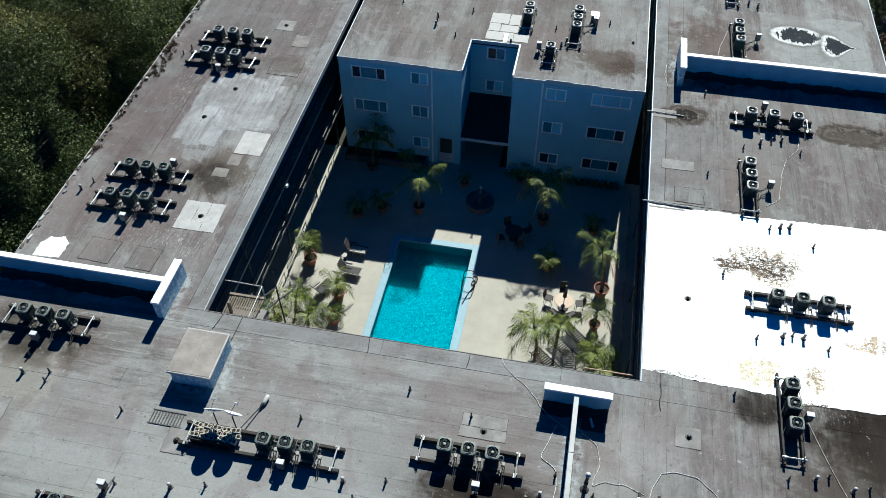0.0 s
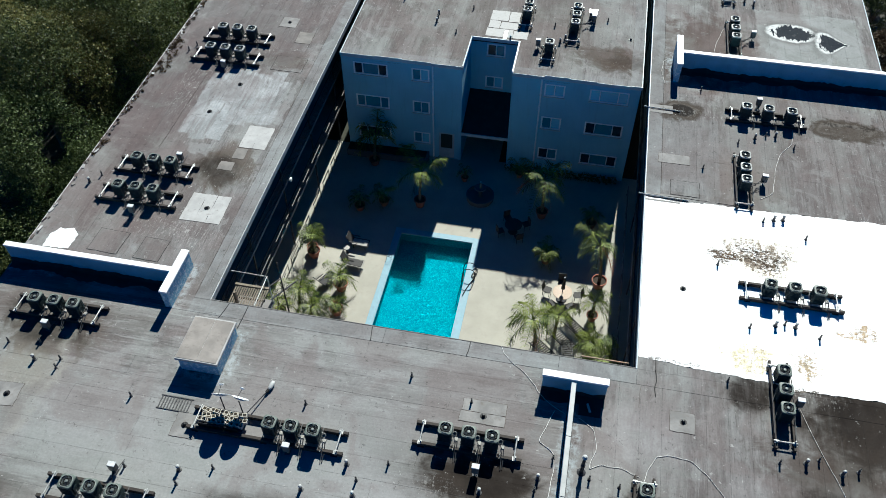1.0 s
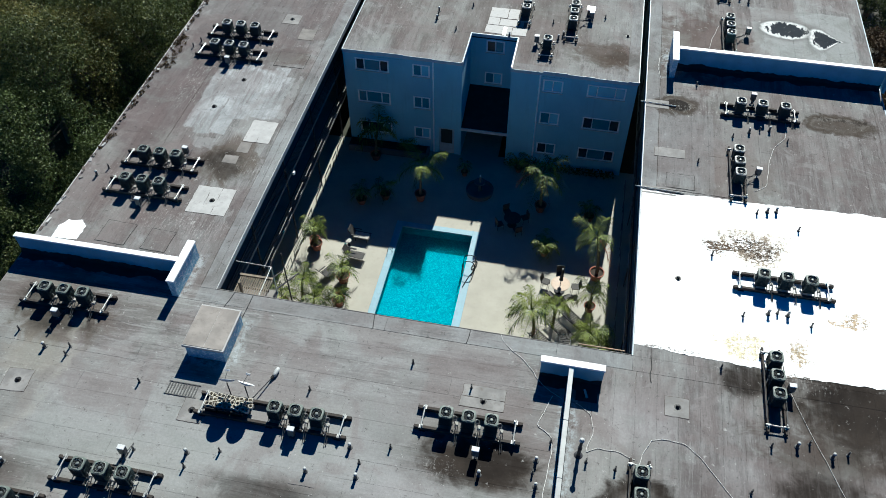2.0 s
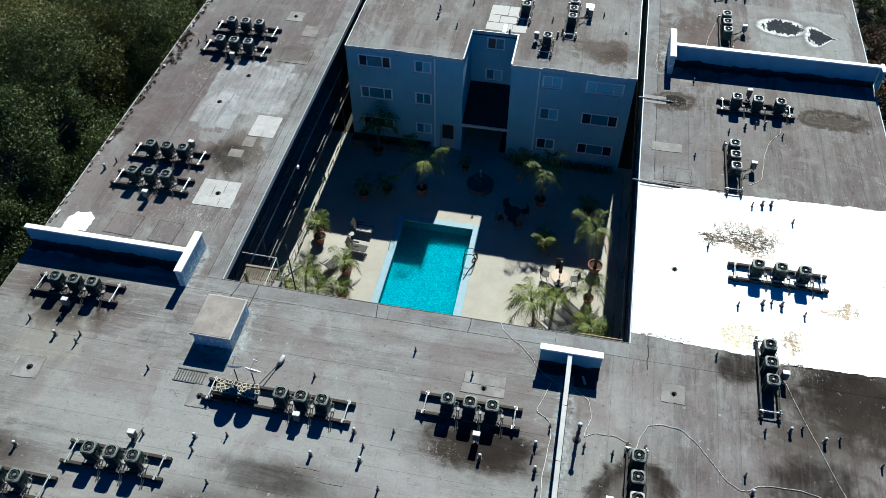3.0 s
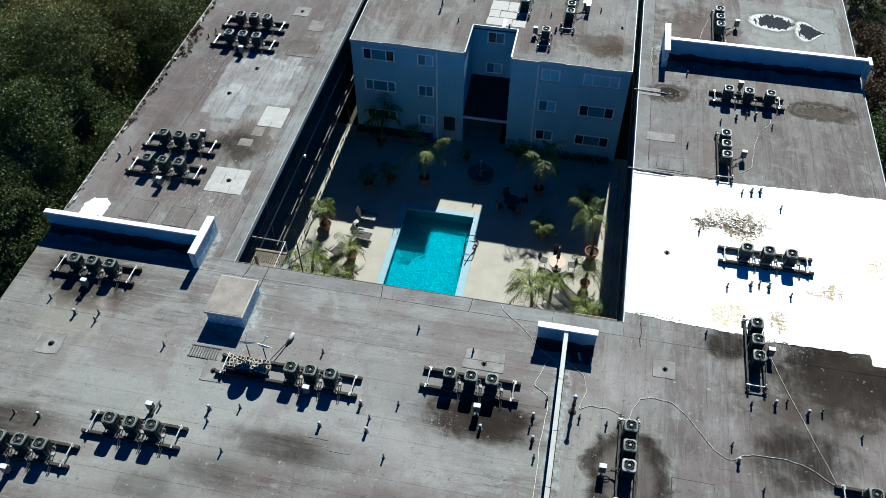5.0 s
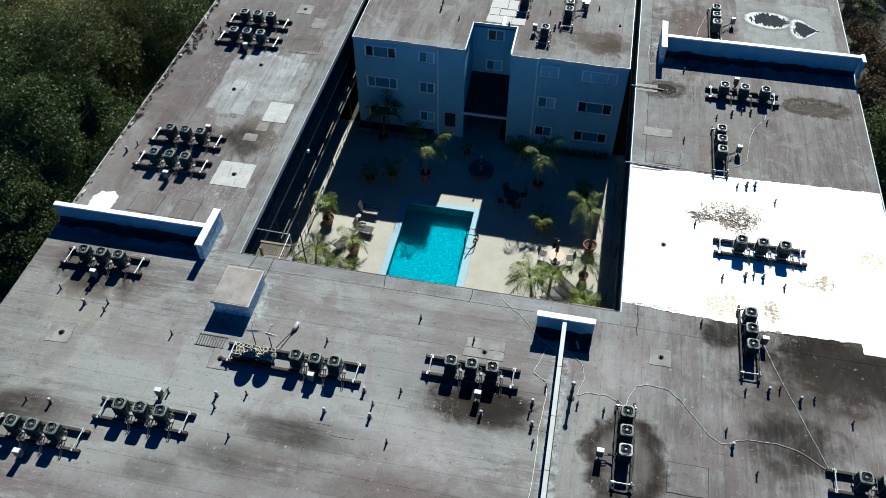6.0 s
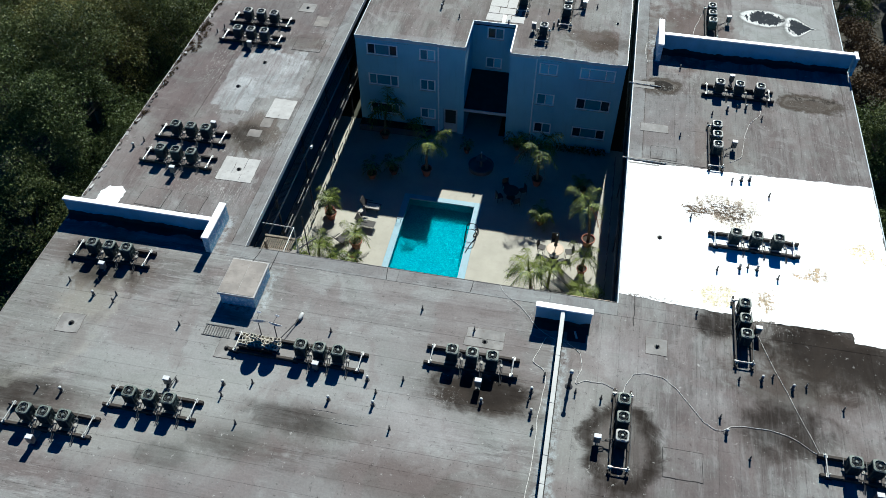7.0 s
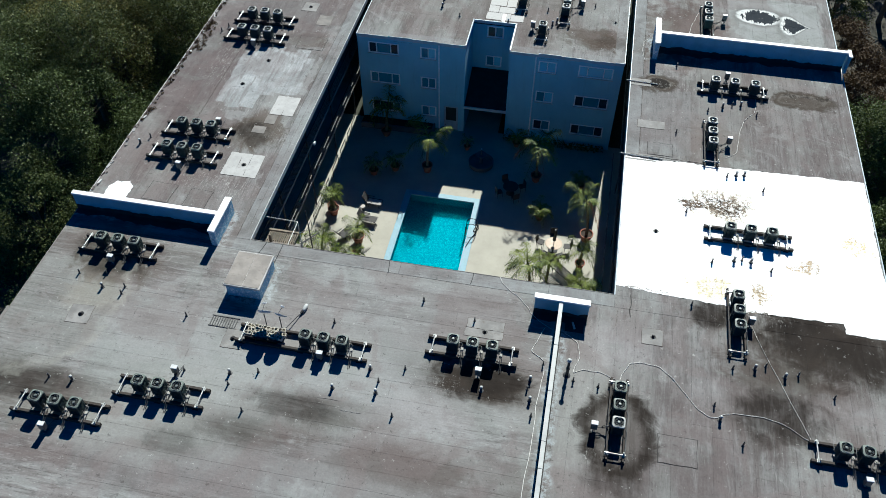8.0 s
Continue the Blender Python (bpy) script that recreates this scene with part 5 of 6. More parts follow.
for y, z in ((11.7, 5.95),):
    w = thing("wall_lamp", "small white bulkhead lamp on the walkway edge", "lamp", "walkway lamps", at=(-21.42, y, z))
    box("housing", -0.06, 0.06, -0.12, 0.12, -0.1, 0.1, M_CAP, w, bevel=0.02)
    box("bracket", -0.1, -0.061, -0.05, 0.05, -0.05, 0.05, M_RAIL, w)

# ---------- palms ----------


def frond_mesh(name, length, rise, drop, rng, width=0.42, pairs=25):
    """A feather leaf along +x that rises and then droops, of leaflets on a midrib."""
    vs, fs = [], []

    def at(s):
        return Vector((length * (s - 0.12 * s * s * drop), 0, length * (rise * s - drop * s * s)))

    n = 9
    for i in range(n + 1):
        s = i / n
        p, w = at(s), 0.02 * (1 - 0.8 * s)
        vs += [(p.x, -w, p.z), (p.x, w, p.z), (p.x, 0, p.z - w * 1.4)]
    for i in range(n):
        a, b = i * 3, i * 3 + 3
        fs += [(a, a + 1, b + 1, b), (a + 1, a + 2, b + 2, b + 1), (a + 2, a, b, b + 2)]
    for i in range(pairs):
        s = 0.16 + 0.83 * i / (pairs - 1)
        p = at(s)
        ll = width * (0.35 + 0.65 * math.sin(math.pi * min(1, 0.15 + 0.85 * s))) * rng.uniform(0.8, 1.15)
        for side in (-1, 1):
            fwd, sag = rng.uniform(0.3, 1.1), rng.uniform(0.1, 1.3)
            up = rng.uniform(-0.2, 0.6)
            d1 = Vector((fwd * 0.5, side * 0.5, up * 0.4))
            d2 = Vector((fwd, side * 0.95, up * 0.4 - sag))
            q1, q2 = p + d1 * ll, p + d2 * ll
            w = Vector((rng.uniform(0.0055, 0.009), 0, 0.002))
            k = len(vs)
            vs += [tuple(p - w), tuple(p + w), tuple(q1 + w * 1.2), tuple(q1 - w * 1.2), tuple(q2)]
            fs += [(k, k + 1, k + 2, k + 3), (k + 3, k + 2, k + 4)]
    me = bpy.data.meshes.new(name)
    me.from_pydata(vs, [], fs)
    return me


prng = random.Random(7)
FRONDS = [frond_mesh("frond", 1.0, r, d, prng, 0.40) for r, d in ((1.15, 1.0), (0.9, 1.05), (0.65, 1.1), (0.4, 1.1), (0.1, 1.0), (1.55, 0.95))]
FRONDS_DRY = [frond_mesh("frond", 1.0, r, d, prng, 0.26) for r, d in ((0.3, 1.3), (0.0, 1.2))]
for me in FRONDS:
    me.materials.append(M_FROND)
for me in FRONDS_DRY:
    me.materials.append(M_DRY)


def pot(parent, r=0.36, h=0.6):
    bm = bmesh.new()
    lathe_bm(bm, ((0.001, 0.0), (r * 0.62, 0.0), (r * 0.66, 0.03), (r * 0.93, h * 0.82), (r * 1.05, h * 0.83), (r * 1.08, h), (r * 0.95, h), (r * 0.9, h * 0.86)), 20)
    part("pot", bm, M_CLAY, parent, "terracotta pot")
    bm = bmesh.new()
    bmesh.ops.create_circle(bm, cap_ends=True, segments=20, radius=r * 0.92, matrix=Matrix.Translation((0, 0, h * 0.87)))
    part("soil", bm, M_SOIL, parent)


def palm(x, y, crown, length, label, n=15, potted=None, lean=(0, 0), dry=0, trunk=0.09, low=True, name="palm"):
    t = thing(name, label, "palm", "courtyard palms", at=(x, y, 0))
    z0 = 0.0
    if potted:
        pot(t, *potted)
        z0 = potted[1] * 0.8
    top = Vector((lean[0], lean[1], crown))
    bm = bmesh.new()
    k = max(3, int((crown - z0) / 0.25))
    prev = None
    for i in range(k + 1):
        s = i / k
        c = Vector((lean[0] * s * s, lean[1] * s * s, z0 + (crown - z0) * s))
        r = trunk * (1.25 - 0.45 * s) * (1.1 if i % 2 else 0.94)
        ring = [bm.verts.new((c.x + r * math.cos(2 * math.pi * j / 9), c.y + r * math.sin(2 * math.pi * j / 9), c.z)) for j in range(9)]
        if prev:
            for j in range(9):
                bm.faces.new((prev[j], prev[(j + 1) % 9], ring[(j + 1) % 9], ring[j]))
        prev = ring
    bm.faces.new(prev)
    part("trunk", bm, M_BARK, t, "ringed palm trunk")
    az = prng.uniform(0, 360)
    n = max(9, n)
    for i in range(n + dry):
        az += 137.5 + prng.uniform(-14, 14)
        isdry = i >= n
        if isdry:
            me = FRONDS_DRY[i % 2]
        else:
            lev = i / max(1, n - 1)
            me = FRONDS[(5, 0, 1, 2, 3, 4)[min(5, int(lev * (6 if low else 4.5)))]]
        f = new("frond", me)
        f.parent = t
        sc = length * prng.uniform(0.82, 1.12)
        f.matrix_basis = Matrix.Translation(top - Vector((0, 0, 0.1 * i / n))) @ Matrix.Rotation(radians(az), 4, "Z") @ Matrix.Rotation(radians(prng.uniform(-10, 10)), 4, "X") @ Matrix.Diagonal((sc, sc, sc, 1))
    return t


palm(-14.39, 16.74, 3.3, 1.75, "slender palm in a terracotta pot, crown catching the sun", 9, (0.4, 0.7), (0.2, 0.0))
palm(-5.85, 17.3, 3.65, 1.95, "slender palm with one browned frond in a pot", 10, (0.4, 0.65), (-0.1, 0.0), 2)
palm(-5.1, 13.2, 0.95, 1.05, "low bushy palm in a pot on the shaded deck", 18, (0.34, 0.5), trunk=0.07)
palm(-1.52, 11.75, 3.85, 1.55, "tall palm in a wide terracotta pot beside the walkway", 9, (0.46, 0.7), (-0.45, 0.1), 1)
palm(-5.0, 6.45, 2.3, 1.6, "feathery sunlit palm beside the loungers", 16, None, (-0.3, 0.1), 1)
palm(-3.9, 7.3, 1.9, 1.05, "feathery sunlit palm beside the loungers", 11, None, (0.1, 0.1))
palm(-1.55, 6.35, 1.1, 1.3, "short bushy palm by the corner landing", 17)
palm(-1.0, 5.3, 1.2, 1.2, "short bushy palm by the corner landing", 14)
palm(-1.75, 9.0, 1.7, 1.15, "small palm in a terracotta pot near the patio table", 11, (0.34, 0.55))
palm(-19.95, 6.5, 1.5, 1.2, "dense clump of palm fronds at the deck corner", 16, None, (0.1, 0.2))
palm(-19.0, 5.8, 1.2, 1.15, "dense clump of palm fronds at the deck corner", 16, None, (0.2, 0.0))
palm(-20.9, 5.6, 1.1, 1.2, "dense clump of palm fronds at the deck corner", 14, (0.36, 0.55))
palm(-17.75, 8.35, 1.35, 1.1, "potted palm beside the deck chairs", 14, (0.44, 0.7))
palm(-17.5, 6.4, 1.0, 0.9, "potted palm near the pool edge", 12, (0.4, 0.6), dry=2)
palm(-20.3, 10.75, 2.1, 0.95, "bushy palm in a terracotta pot against the walkway", 15, (0.4, 0.65))
palm(-20.55, 11.2, 1.5, 0.9, "bushy palm in a terracotta pot against the walkway", 13, (0.34, 0.5))
palm(-18.6, 20.4, 2.7, 1.75, "drooping palm in the shade before the facade", 12, (0.4, 0.55), (0.2, 0.2))
palm(-18.45, 15.6, 1.0, 0.9, "small potted plant on the shaded deck", 12, (0.36, 0.5))
palm(-16.9, 16.4, 1.1, 1.0, "small potted plant on the shaded deck", 12, (0.36, 0.5))
palm(-11.75, 19.9, 0.9, 0.6, "small potted plant before the passage", 11, (0.26, 0.4))
palm(-7.9, 21.1, 0.9, 0.9, "low shrub at the foot of the facade", 12, (0.3, 0.4))
palm(-2.4, 17.0, 1.1, 0.9, "small potted plant on the shaded deck", 12, (0.34, 0.5))
palm(-16.5, 21.3, 0.95, 0.7, "low shrub in the planter", 13, trunk=0.05)

# hedge along the facade foot
def leaf_cloud(name, centres, per, size, rng, mat, parent, label="", squash=0.8):
    """Many small leaves scattered on clumps, as one mesh."""
    c = np.repeat(np.array([p[:3] for p in centres]), per, axis=0)
    r = np.repeat(np.array([p[3] for p in centres]), per)
    n = len(c)
    d = rng.normal(size=(n, 3))
    d /= np.linalg.norm(d, axis=1)[:, None]
    rad = r * (0.62 + 0.45 * rng.random(n))
    p = c + d * rad[:, None] * np.array([1, 1, squash])
    a = rng.normal(size=(n, 3)) + d * 0.4 + np.array([0, 0, 0.2])
    u = np.cross(a, rng.normal(size=(n, 3)))
    u /= np.linalg.norm(u, axis=1)[:, None] + 1e-9
    v = np.cross(a, u)
    v /= np.linalg.norm(v, axis=1)[:, None] + 1e-9
    s = (size * (0.6 + 0.8 * rng.random(n)))[:, None]
    q = np.stack([p - u * s, p + v * s * 0.55, p + u * s, p - v * s * 0.55], axis=1).reshape(-1, 3)
    me = bpy.data.meshes.new(name)
    me.from_pydata(q.tolist(), [], np.arange(4 * n).reshape(-1, 4).tolist())
    me.materials.append(mat)
    ob = new(name, me)
    ob.parent = parent
    return tagged(ob, label)


lrng = np.random.default_rng(11)
hd = tagged(new("hedge"), "low dark hedge along the foot of the facade", "hedge", kind="stuff")
leaf_cloud("leaves", [(-8.8 + 0.42 * i, FY - 0.42, 0.3, 0.36) for i in range(19)], 90, 0.07, lrng, M_LEAF, hd)

# ---------- deck furniture ----------


def lounger(x, y, turn, label, seat_mat, frame_mat, name="deck_chair"):
    c = thing(name, label, "lounger", "deck loungers", at=pose(x, y, 0.03, 0, 0, turn))
    box("seat", -0.1, 0.95, -0.27, 0.27, 0.30, 0.35, seat_mat, c, bevel=0.015)
    bm = bmesh.new()
    box_bm(bm, -0.72, 0.0, -0.27, 0.27, -0.02, 0.02, 0.01, turn=Matrix.Translation((-0.1, 0, 0.34)) @ Matrix.Rotation(radians(62), 4, "Y"))
    part("backrest", bm, M_WICKER, c)
    for sy in (-0.32, 0.32):
        bm = bmesh.new()
        tube_bm(bm, (-0.1, sy, 0.33), (1.0, sy, 0.33), 0.03, 8)
        tube_bm(bm, (-0.1, sy, 0.33), (-0.45, sy, 0.98), 0.025, 8)
        part("side_frame", bm, frame_mat, c)
        for lx in (0.05, 0.85):
            part("leg", tube_bm(bmesh.new(), (lx, sy, 0.0), (lx, sy, 0.33), 0.025, 8), frame_mat, c)
        box("armrest", -0.25, 0.35, sy - 0.03, sy + 0.03, 0.55, 0.58, M_RAIL, c)
    part("front_rail", tube_bm(bmesh.new(), (1.0, -0.32, 0.33), (1.0, 0.32, 0.33), 0.03, 8), frame_mat, c)
    return c


lounger(-17.95, 12.25, -3, "dark deck chair with a pale seat cushion", M_SLING, M_RAIL)
lounger(-17.85, 10.45, -5, "dark sling deck chair with a pale tube frame", M_WICKER, M_SLING)
lounger(-19.0, 8.4, 60, "dark sling deck chair among the palms", M_WICKER, M_RAIL)
for x, y, a in ((-4.4, 5.9, 140), (-3.5, 7.0, 140), (-2.75, 8.0, 138), (-3.0, 6.0, 100)):
    c = thing("slatted_lounger", "dark slatted pool lounger under the palms", "lounger", "slatted loungers", at=pose(x, y, 0.03, 0, 0, a))
    for i in range(13):
        box("slat", -0.95 + i * 0.145, -0.86 + i * 0.145, -0.3, 0.3, 0.33, 0.355, M_WICKER, c)
    for sy in (-0.32, 0.32):
        box("rail", -1.0, 1.0, sy - 0.025, sy + 0.025, 0.28, 0.34, M_RAIL, c)
        for lx in (-0.8, 0.8):
            box("leg", lx - 0.025, lx + 0.025, sy - 0.025, sy + 0.025, 0, 0.28, M_RAIL, c)


def round_table(x, y, r, h, top, label, name):
    t = thing(name, label, "table", at=(x, y, 0.03))
    bm = bmesh.new()
    lathe_bm(bm, ((0.001, h), (r - 0.02, h), (r, h - 0.015), (r - 0.02, h - 0.035), (0.001, h - 0.035)), 28)
    part("tabletop", bm, top, t)
    bm = bmesh.new()
    lathe_bm(bm, ((r * 0.55, 0), (r * 0.5, 0.03), (0.05, 0.08), (0.04, h - 0.036)), 14)
    part("pedestal", bm, M_RAIL, t)
    return t


round_table(-18.25, 11.45, 0.21, 0.5, M_SLING, "small round white side table between deck chairs", "side_table")
round_table(-3.75, 10.25, 0.62, 0.73, M_TABLE, "round tan patio table with a closed umbrella", "patio_table")
um = thing("patio_umbrella", "closed dark patio umbrella through the table", "umbrella", at=(-3.75, 10.25, 0.03))
part("pole", tube_bm(bmesh.new(), (0, 0, 0.1), (0, 0, 2.1), 0.025, 8), M_RAIL, um)
bm = bmesh.new()
lathe_bm(bm, ((0.05, 1.05), (0.13, 1.1), (0.10, 1.5), (0.05, 1.95), (0.02, 2.05)), 12)
part("canopy", bm, M_WICKER, um, "furled dark canopy")
bm = bmesh.new()
lathe_bm(bm, ((0.02, 2.08), (0.05, 2.12), (0.04, 2.18), (0.001, 2.2)), 8)
part("finial", bm, M_CAP, um)
for a in (10, 95, 165, 235, 305):
    ca, sa = math.cos(radians(a)), math.sin(radians(a))
    c = thing("patio_chair", "dark metal patio chair round the table", "chair", "chairs round the patio table", at=pose(-3.75 + 1.0 * ca, 10.25 + 1.0 * sa, 0.03, 0, 0, a))
    box("seat", -0.24, 0.24, -0.25, 0.25, 0.41, 0.46, M_WICKER, c, bevel=0.01)
    bm = bmesh.new()
    box_bm(bm, -0.02, 0.02, -0.25, 0.25, 0.0, 0.5, 0.01, turn=Matrix.Translation((0.22, 0, 0.45)) @ Matrix.Rotation(radians(14), 4, "Y"))
    part("backrest", bm, M_WICKER, c)
    for lx in (-0.21, 0.21):
        for ly in (-0.22, 0.22):
            part("leg", tube_bm(bmesh.new(), (lx, ly, 0), (lx, ly, 0.41), 0.018, 6), M_RAIL, c)
dt = round_table(-7.6, 15.5, 0.6, 0.73, M_WICKER, "round dark table on the shaded deck", "patio_table")
for a in (30, 120, 210, 300):
    ca, sa = math.cos(radians(a)), math.sin(radians(a))
    c = thing("patio_chair", "dark metal patio chair on the shaded deck", "chair", "chairs round the shaded table", at=pose(-7.6 + 0.95 * ca, 15.5 + 0.95 * sa, 0.03, 0, 0, a))
    box("seat", -0.24, 0.24, -0.25, 0.25, 0.41, 0.46, M_WICKER, c, bevel=0.01)
    box("backrest", 0.2, 0.24, -0.25, 0.25, 0.46, 0.95, M_WICKER, c, bevel=0.01)
    for lx in (-0.21, 0.21):
        for ly in (-0.22, 0.22):
            part("leg", tube_bm(bmesh.new(), (lx, ly, 0), (lx, ly, 0.41), 0.018, 6), M_RAIL, c)
fo = thing("fountain", "dark tiered garden fountain on the shaded deck", "fountain", at=(-10.35, 18.3, 0))
bm = bmesh.new()
lathe_bm(bm, ((0.001, 0.0), (0.95, 0.0), (1.0, 0.4), (0.92, 0.42), (0.88, 0.25), (0.001, 0.22)), 24)
part("basin", bm, M_DARKWALL, fo)
bm = bmesh.new()
lathe_bm(bm, ((0.16, 0.22), (0.1, 0.6), (0.12, 0.9), (0.42, 1.05), (0.4, 1.1), (0.1, 1.02), (0.06, 1.5), (0.001, 1.55)), 18)
part("column", bm, M_DARKWALL, fo)
bm = bmesh.new()
lathe_bm(bm, ((0.03, 1.55), (0.06, 1.6), (0.05, 1.68), (0.001, 1.72)), 10)
part("finial", bm, M_CAP, fo)


def handrail(x, y, turn, label, size=1.0):
    h = thing("pool_ladder", label, "pool ladder", "pool ladders", at=pose(x, y, 0.03, 0, 0, turn) @ Matrix.Diagonal((size, size, size, 1)))
    for sy in (-0.28, 0.28):
        wire("rail", [(0.55, sy, 0.0), (0.55, sy, 0.55), (0.45, sy, 0.85), (0.1, sy, 0.9), (-0.2, sy, 0.75), (-0.28, sy, 0.2), (-0.28, sy, -0.9)], 0.028, M_RAIL, parent=h)
    for z in (-0.35, -0.65):
        box("step", -0.33, -0.22, -0.27, 0.27, z, z + 0.04, M_RAIL, h)


handrail(PX0 - 0.2, 11.45, 180, "small dark curved grab rails at the pool side", 0.4)
handrail(PX1 + 0.1, 11.1, 0, "dark curved pool ladder rails at the pool side")
hs = wire("hose", [(-9.7, 11.6, 0.05), (-9.45, 11.9, 0.05), (-9.35, 11.2, 0.05), (-9.75, 10.8, 0.06), (-9.6, 11.5, 0.07), (-9.4, 11.0, 0.06), (-9.8, 10.2, 0.05), (-10.0, 9.3, 0.05)], 0.035, M_BLACK, "black pool hose coiled on the coping", "hose")

# ---------- trees outside ----------


def make_tree(name, label, h, r, seed, mat, size, clumps=34, per=95):
    rng = np.random.default_rng(seed)
    t = thing(name, label, "tree", "trees beside the block")
    bm = bmesh.new()
    tube_bm(bm, (0, 0, -0.1), (0.1, 0.05, h * 0.5), 0.28, 9, 0.17)
    cs = []
    for i in range(clumps):
        a, q = rng.uniform(0, 2 * math.pi), math.sqrt(rng.random())
        z = h * (0.5 + 0.45 * (1 - q * q) * rng.uniform(0.75, 1.12))
        cs.append((r * q * math.cos(a), r * q * math.sin(a), z, rng.uniform(0.55, 1.15) * r * 0.32))
    for c in cs[::4]:
        tube_bm(bm, (0.1, 0.05, h * 0.42), (c[0] * 0.8, c[1] * 0.8, c[2] - 0.2), 0.10, 6, 0.03)
    part("trunk", bm, M_BARK, t, "rough trunk with limbs")
    leaf_cloud("crown", cs, per, size, rng, mat, t, "uneven leafy crown")
    return t


kinds = [make_tree("oak_tree", "dark green broadleaf tree with a dense uneven crown", 9.0 + k, 4.1 + 0.3 * k, 30 + k, M_LEAF, 0.075, 56, 370) for k in range(3)]
kinds.append(make_tree("oak_tree", "yellowish olive broadleaf tree with a dense uneven crown", 10.5, 4.4, 36, M_OLIVE, 0.075, 56, 370))
trng = random.Random(5)
first = [True] * 4
for iy in range(15):
    for ix in range(7):
        x = -36.6 - ix * 4.6 + trng.uniform(-1.3, 1.3)
        y = 3.5 + iy * 4.3 + trng.uniform(-1.5, 1.5)
        k = trng.randrange(3)
        if x < -40 and y > 17 and trng.random() < 0.6:
            k = 3
        m = pose(x, y, -0.12 - ((5.0 if y < 24 else 2.6) if ix == 0 else trng.uniform(0, 1.5)) - (5.2 if y < (10 if ix == 0 else 3.0) else 2.4 if y < 8.5 and ix else 0), 0, 0, trng.uniform(0, 360))
        if x < -40 - 0.62 * max(0, y - 2) or y > 46:
            continue
        if first[k]:
            kinds[k].matrix_basis, first[k] = m, False
        else:
            copy_thing(kinds[k], m)
scr = make_tree("scrub_tree", "thin brownish scrub tree beside the east wing", 5.0, 2.4, 77, M_SCRUB, 0.085, 34, 230)
spots = [(19.3, 33.5), (22.0, 31.0), (18.6, 29.5), (21.5, 27.5), (24.5, 34.0), (23.5, 24.5), (26, 29), (27, 37)]
scr.matrix_basis = pose(18.4, 37.0, -0.12)
for i, (x, y) in enumerate(spots):
    copy_thing(scr, pose(x, y, -0.12 - 0.15 * (i % 4), 0, 0, i * 71))
grn = make_tree("oak_tree", "green broadleaf tree beside the east wing", 6.5, 2.7, 91, M_LEAF, 0.085, 36, 260)
grn.matrix_basis = pose(18.9, 22.5, -0.3)
for i, (x, y) in enumerate(((19.6, 10.0), (18.5, 3.5), (21.5, 17.5), (22.3, 7.0), (20.0, -2.5), (24.0, 13), (27, 19), (28, 41), (33, 47), (24, 46), (38, 40), (32, 33), (27, 54), (40, 52), (19, 44), (21, 52), (35, 60), (30, 24), (45, 62))):
    copy_thing(grn, pose(x, y, -0.4 - 0.5 * (i % 3), 0, 0, i * 50 + 20))
for i, (x, y) in enumerate(((19.2, 25.3), (18.8, 20.6), (19.6, 15.0))):
    copy_thing(grn, pose(x, y, -1.6 - 0.4 * i, 0, 0, i * 70 + 35))

ug = tagged(new("undergrowth"), "dark tangled undergrowth beside the west wing", "shrubs", kind="stuff")
grow = random.Random(8)
leaf_cloud("leaves", [(grow.uniform(-48, -34), grow.uniform(-2, 9), grow.uniform(-0.5, 0.4), grow.uniform(0.6, 1.3)) for _ in range(260)], 150, 0.08, lrng, M_LEAF, ug)

# ---------- roof skins, sheet by sheet ----------
srng = random.Random(3)


def sheets(roof, x0, x1, y0, y1, along, width=0.98, gap=0.007, lift=0.0):
    """Rolled roofing laid in lengths along x or y, each a thin sheet of its own."""
    a0, a1, b0, b1 = (x0, x1, y0, y1) if along == "x" else (y0, y1, x0, x1)
    n = max(1, round((b1 - b0) / width))
    for i in range(n):
        lo, hi = b0 + (b1 - b0) * i / n, b0 + (b1 - b0) * (i + 1) / n
        s = a0
        while s < a1 - 0.01:
            e = s + srng.uniform(6.5, 11.5)
            if e > a1 - 3:
                e = a1
            z = RZ + lift + srng.uniform(-0.004, 0.003)
            q = (s, e - gap, lo, hi - gap)
            if along == "y":
                q = (q[2], q[3], q[0], q[1])
            box("roofing_sheet", *q, RZ - 0.0115, z, M_ROOF, roof)
            s = e


sheets(near_roof, -32.75, -3.06, -18, -0.88, "x")
sheets(near_roof, -32.75, -21.5, -0.87, 0.0, "x", 0.87)
sheets(near_roof, -21.5, 0.0, -0.87, 0.0, "x", 0.87, 0.014, 0.010)
sheets(near_roof, -2.74, 15.0, -18, -0.88, "y")
sheets(near_roof, 0.0, 15.0, -0.87, 0.0, "x", 0.87)
sheets(west_roof, -32.75, -22.36, 0, 46, "y")
sheets(west_roof, -22.35, -21.5, 0, 46, "y", 0.85, 0.014, 0.008)
sheets(east_roof, 0.0, 0.85, 0, 46, "y", 0.85, 0.012)
sheets(east_roof, 0.86, 15.0, 0, 46, "y")
sheets(far_roof, FX0, NX0, FY, NY, "y")
sheets(far_roof, NX1, FX1, FY, NY, "y")
sheets(far_roof, FX0, FX1, NY, 46, "y")


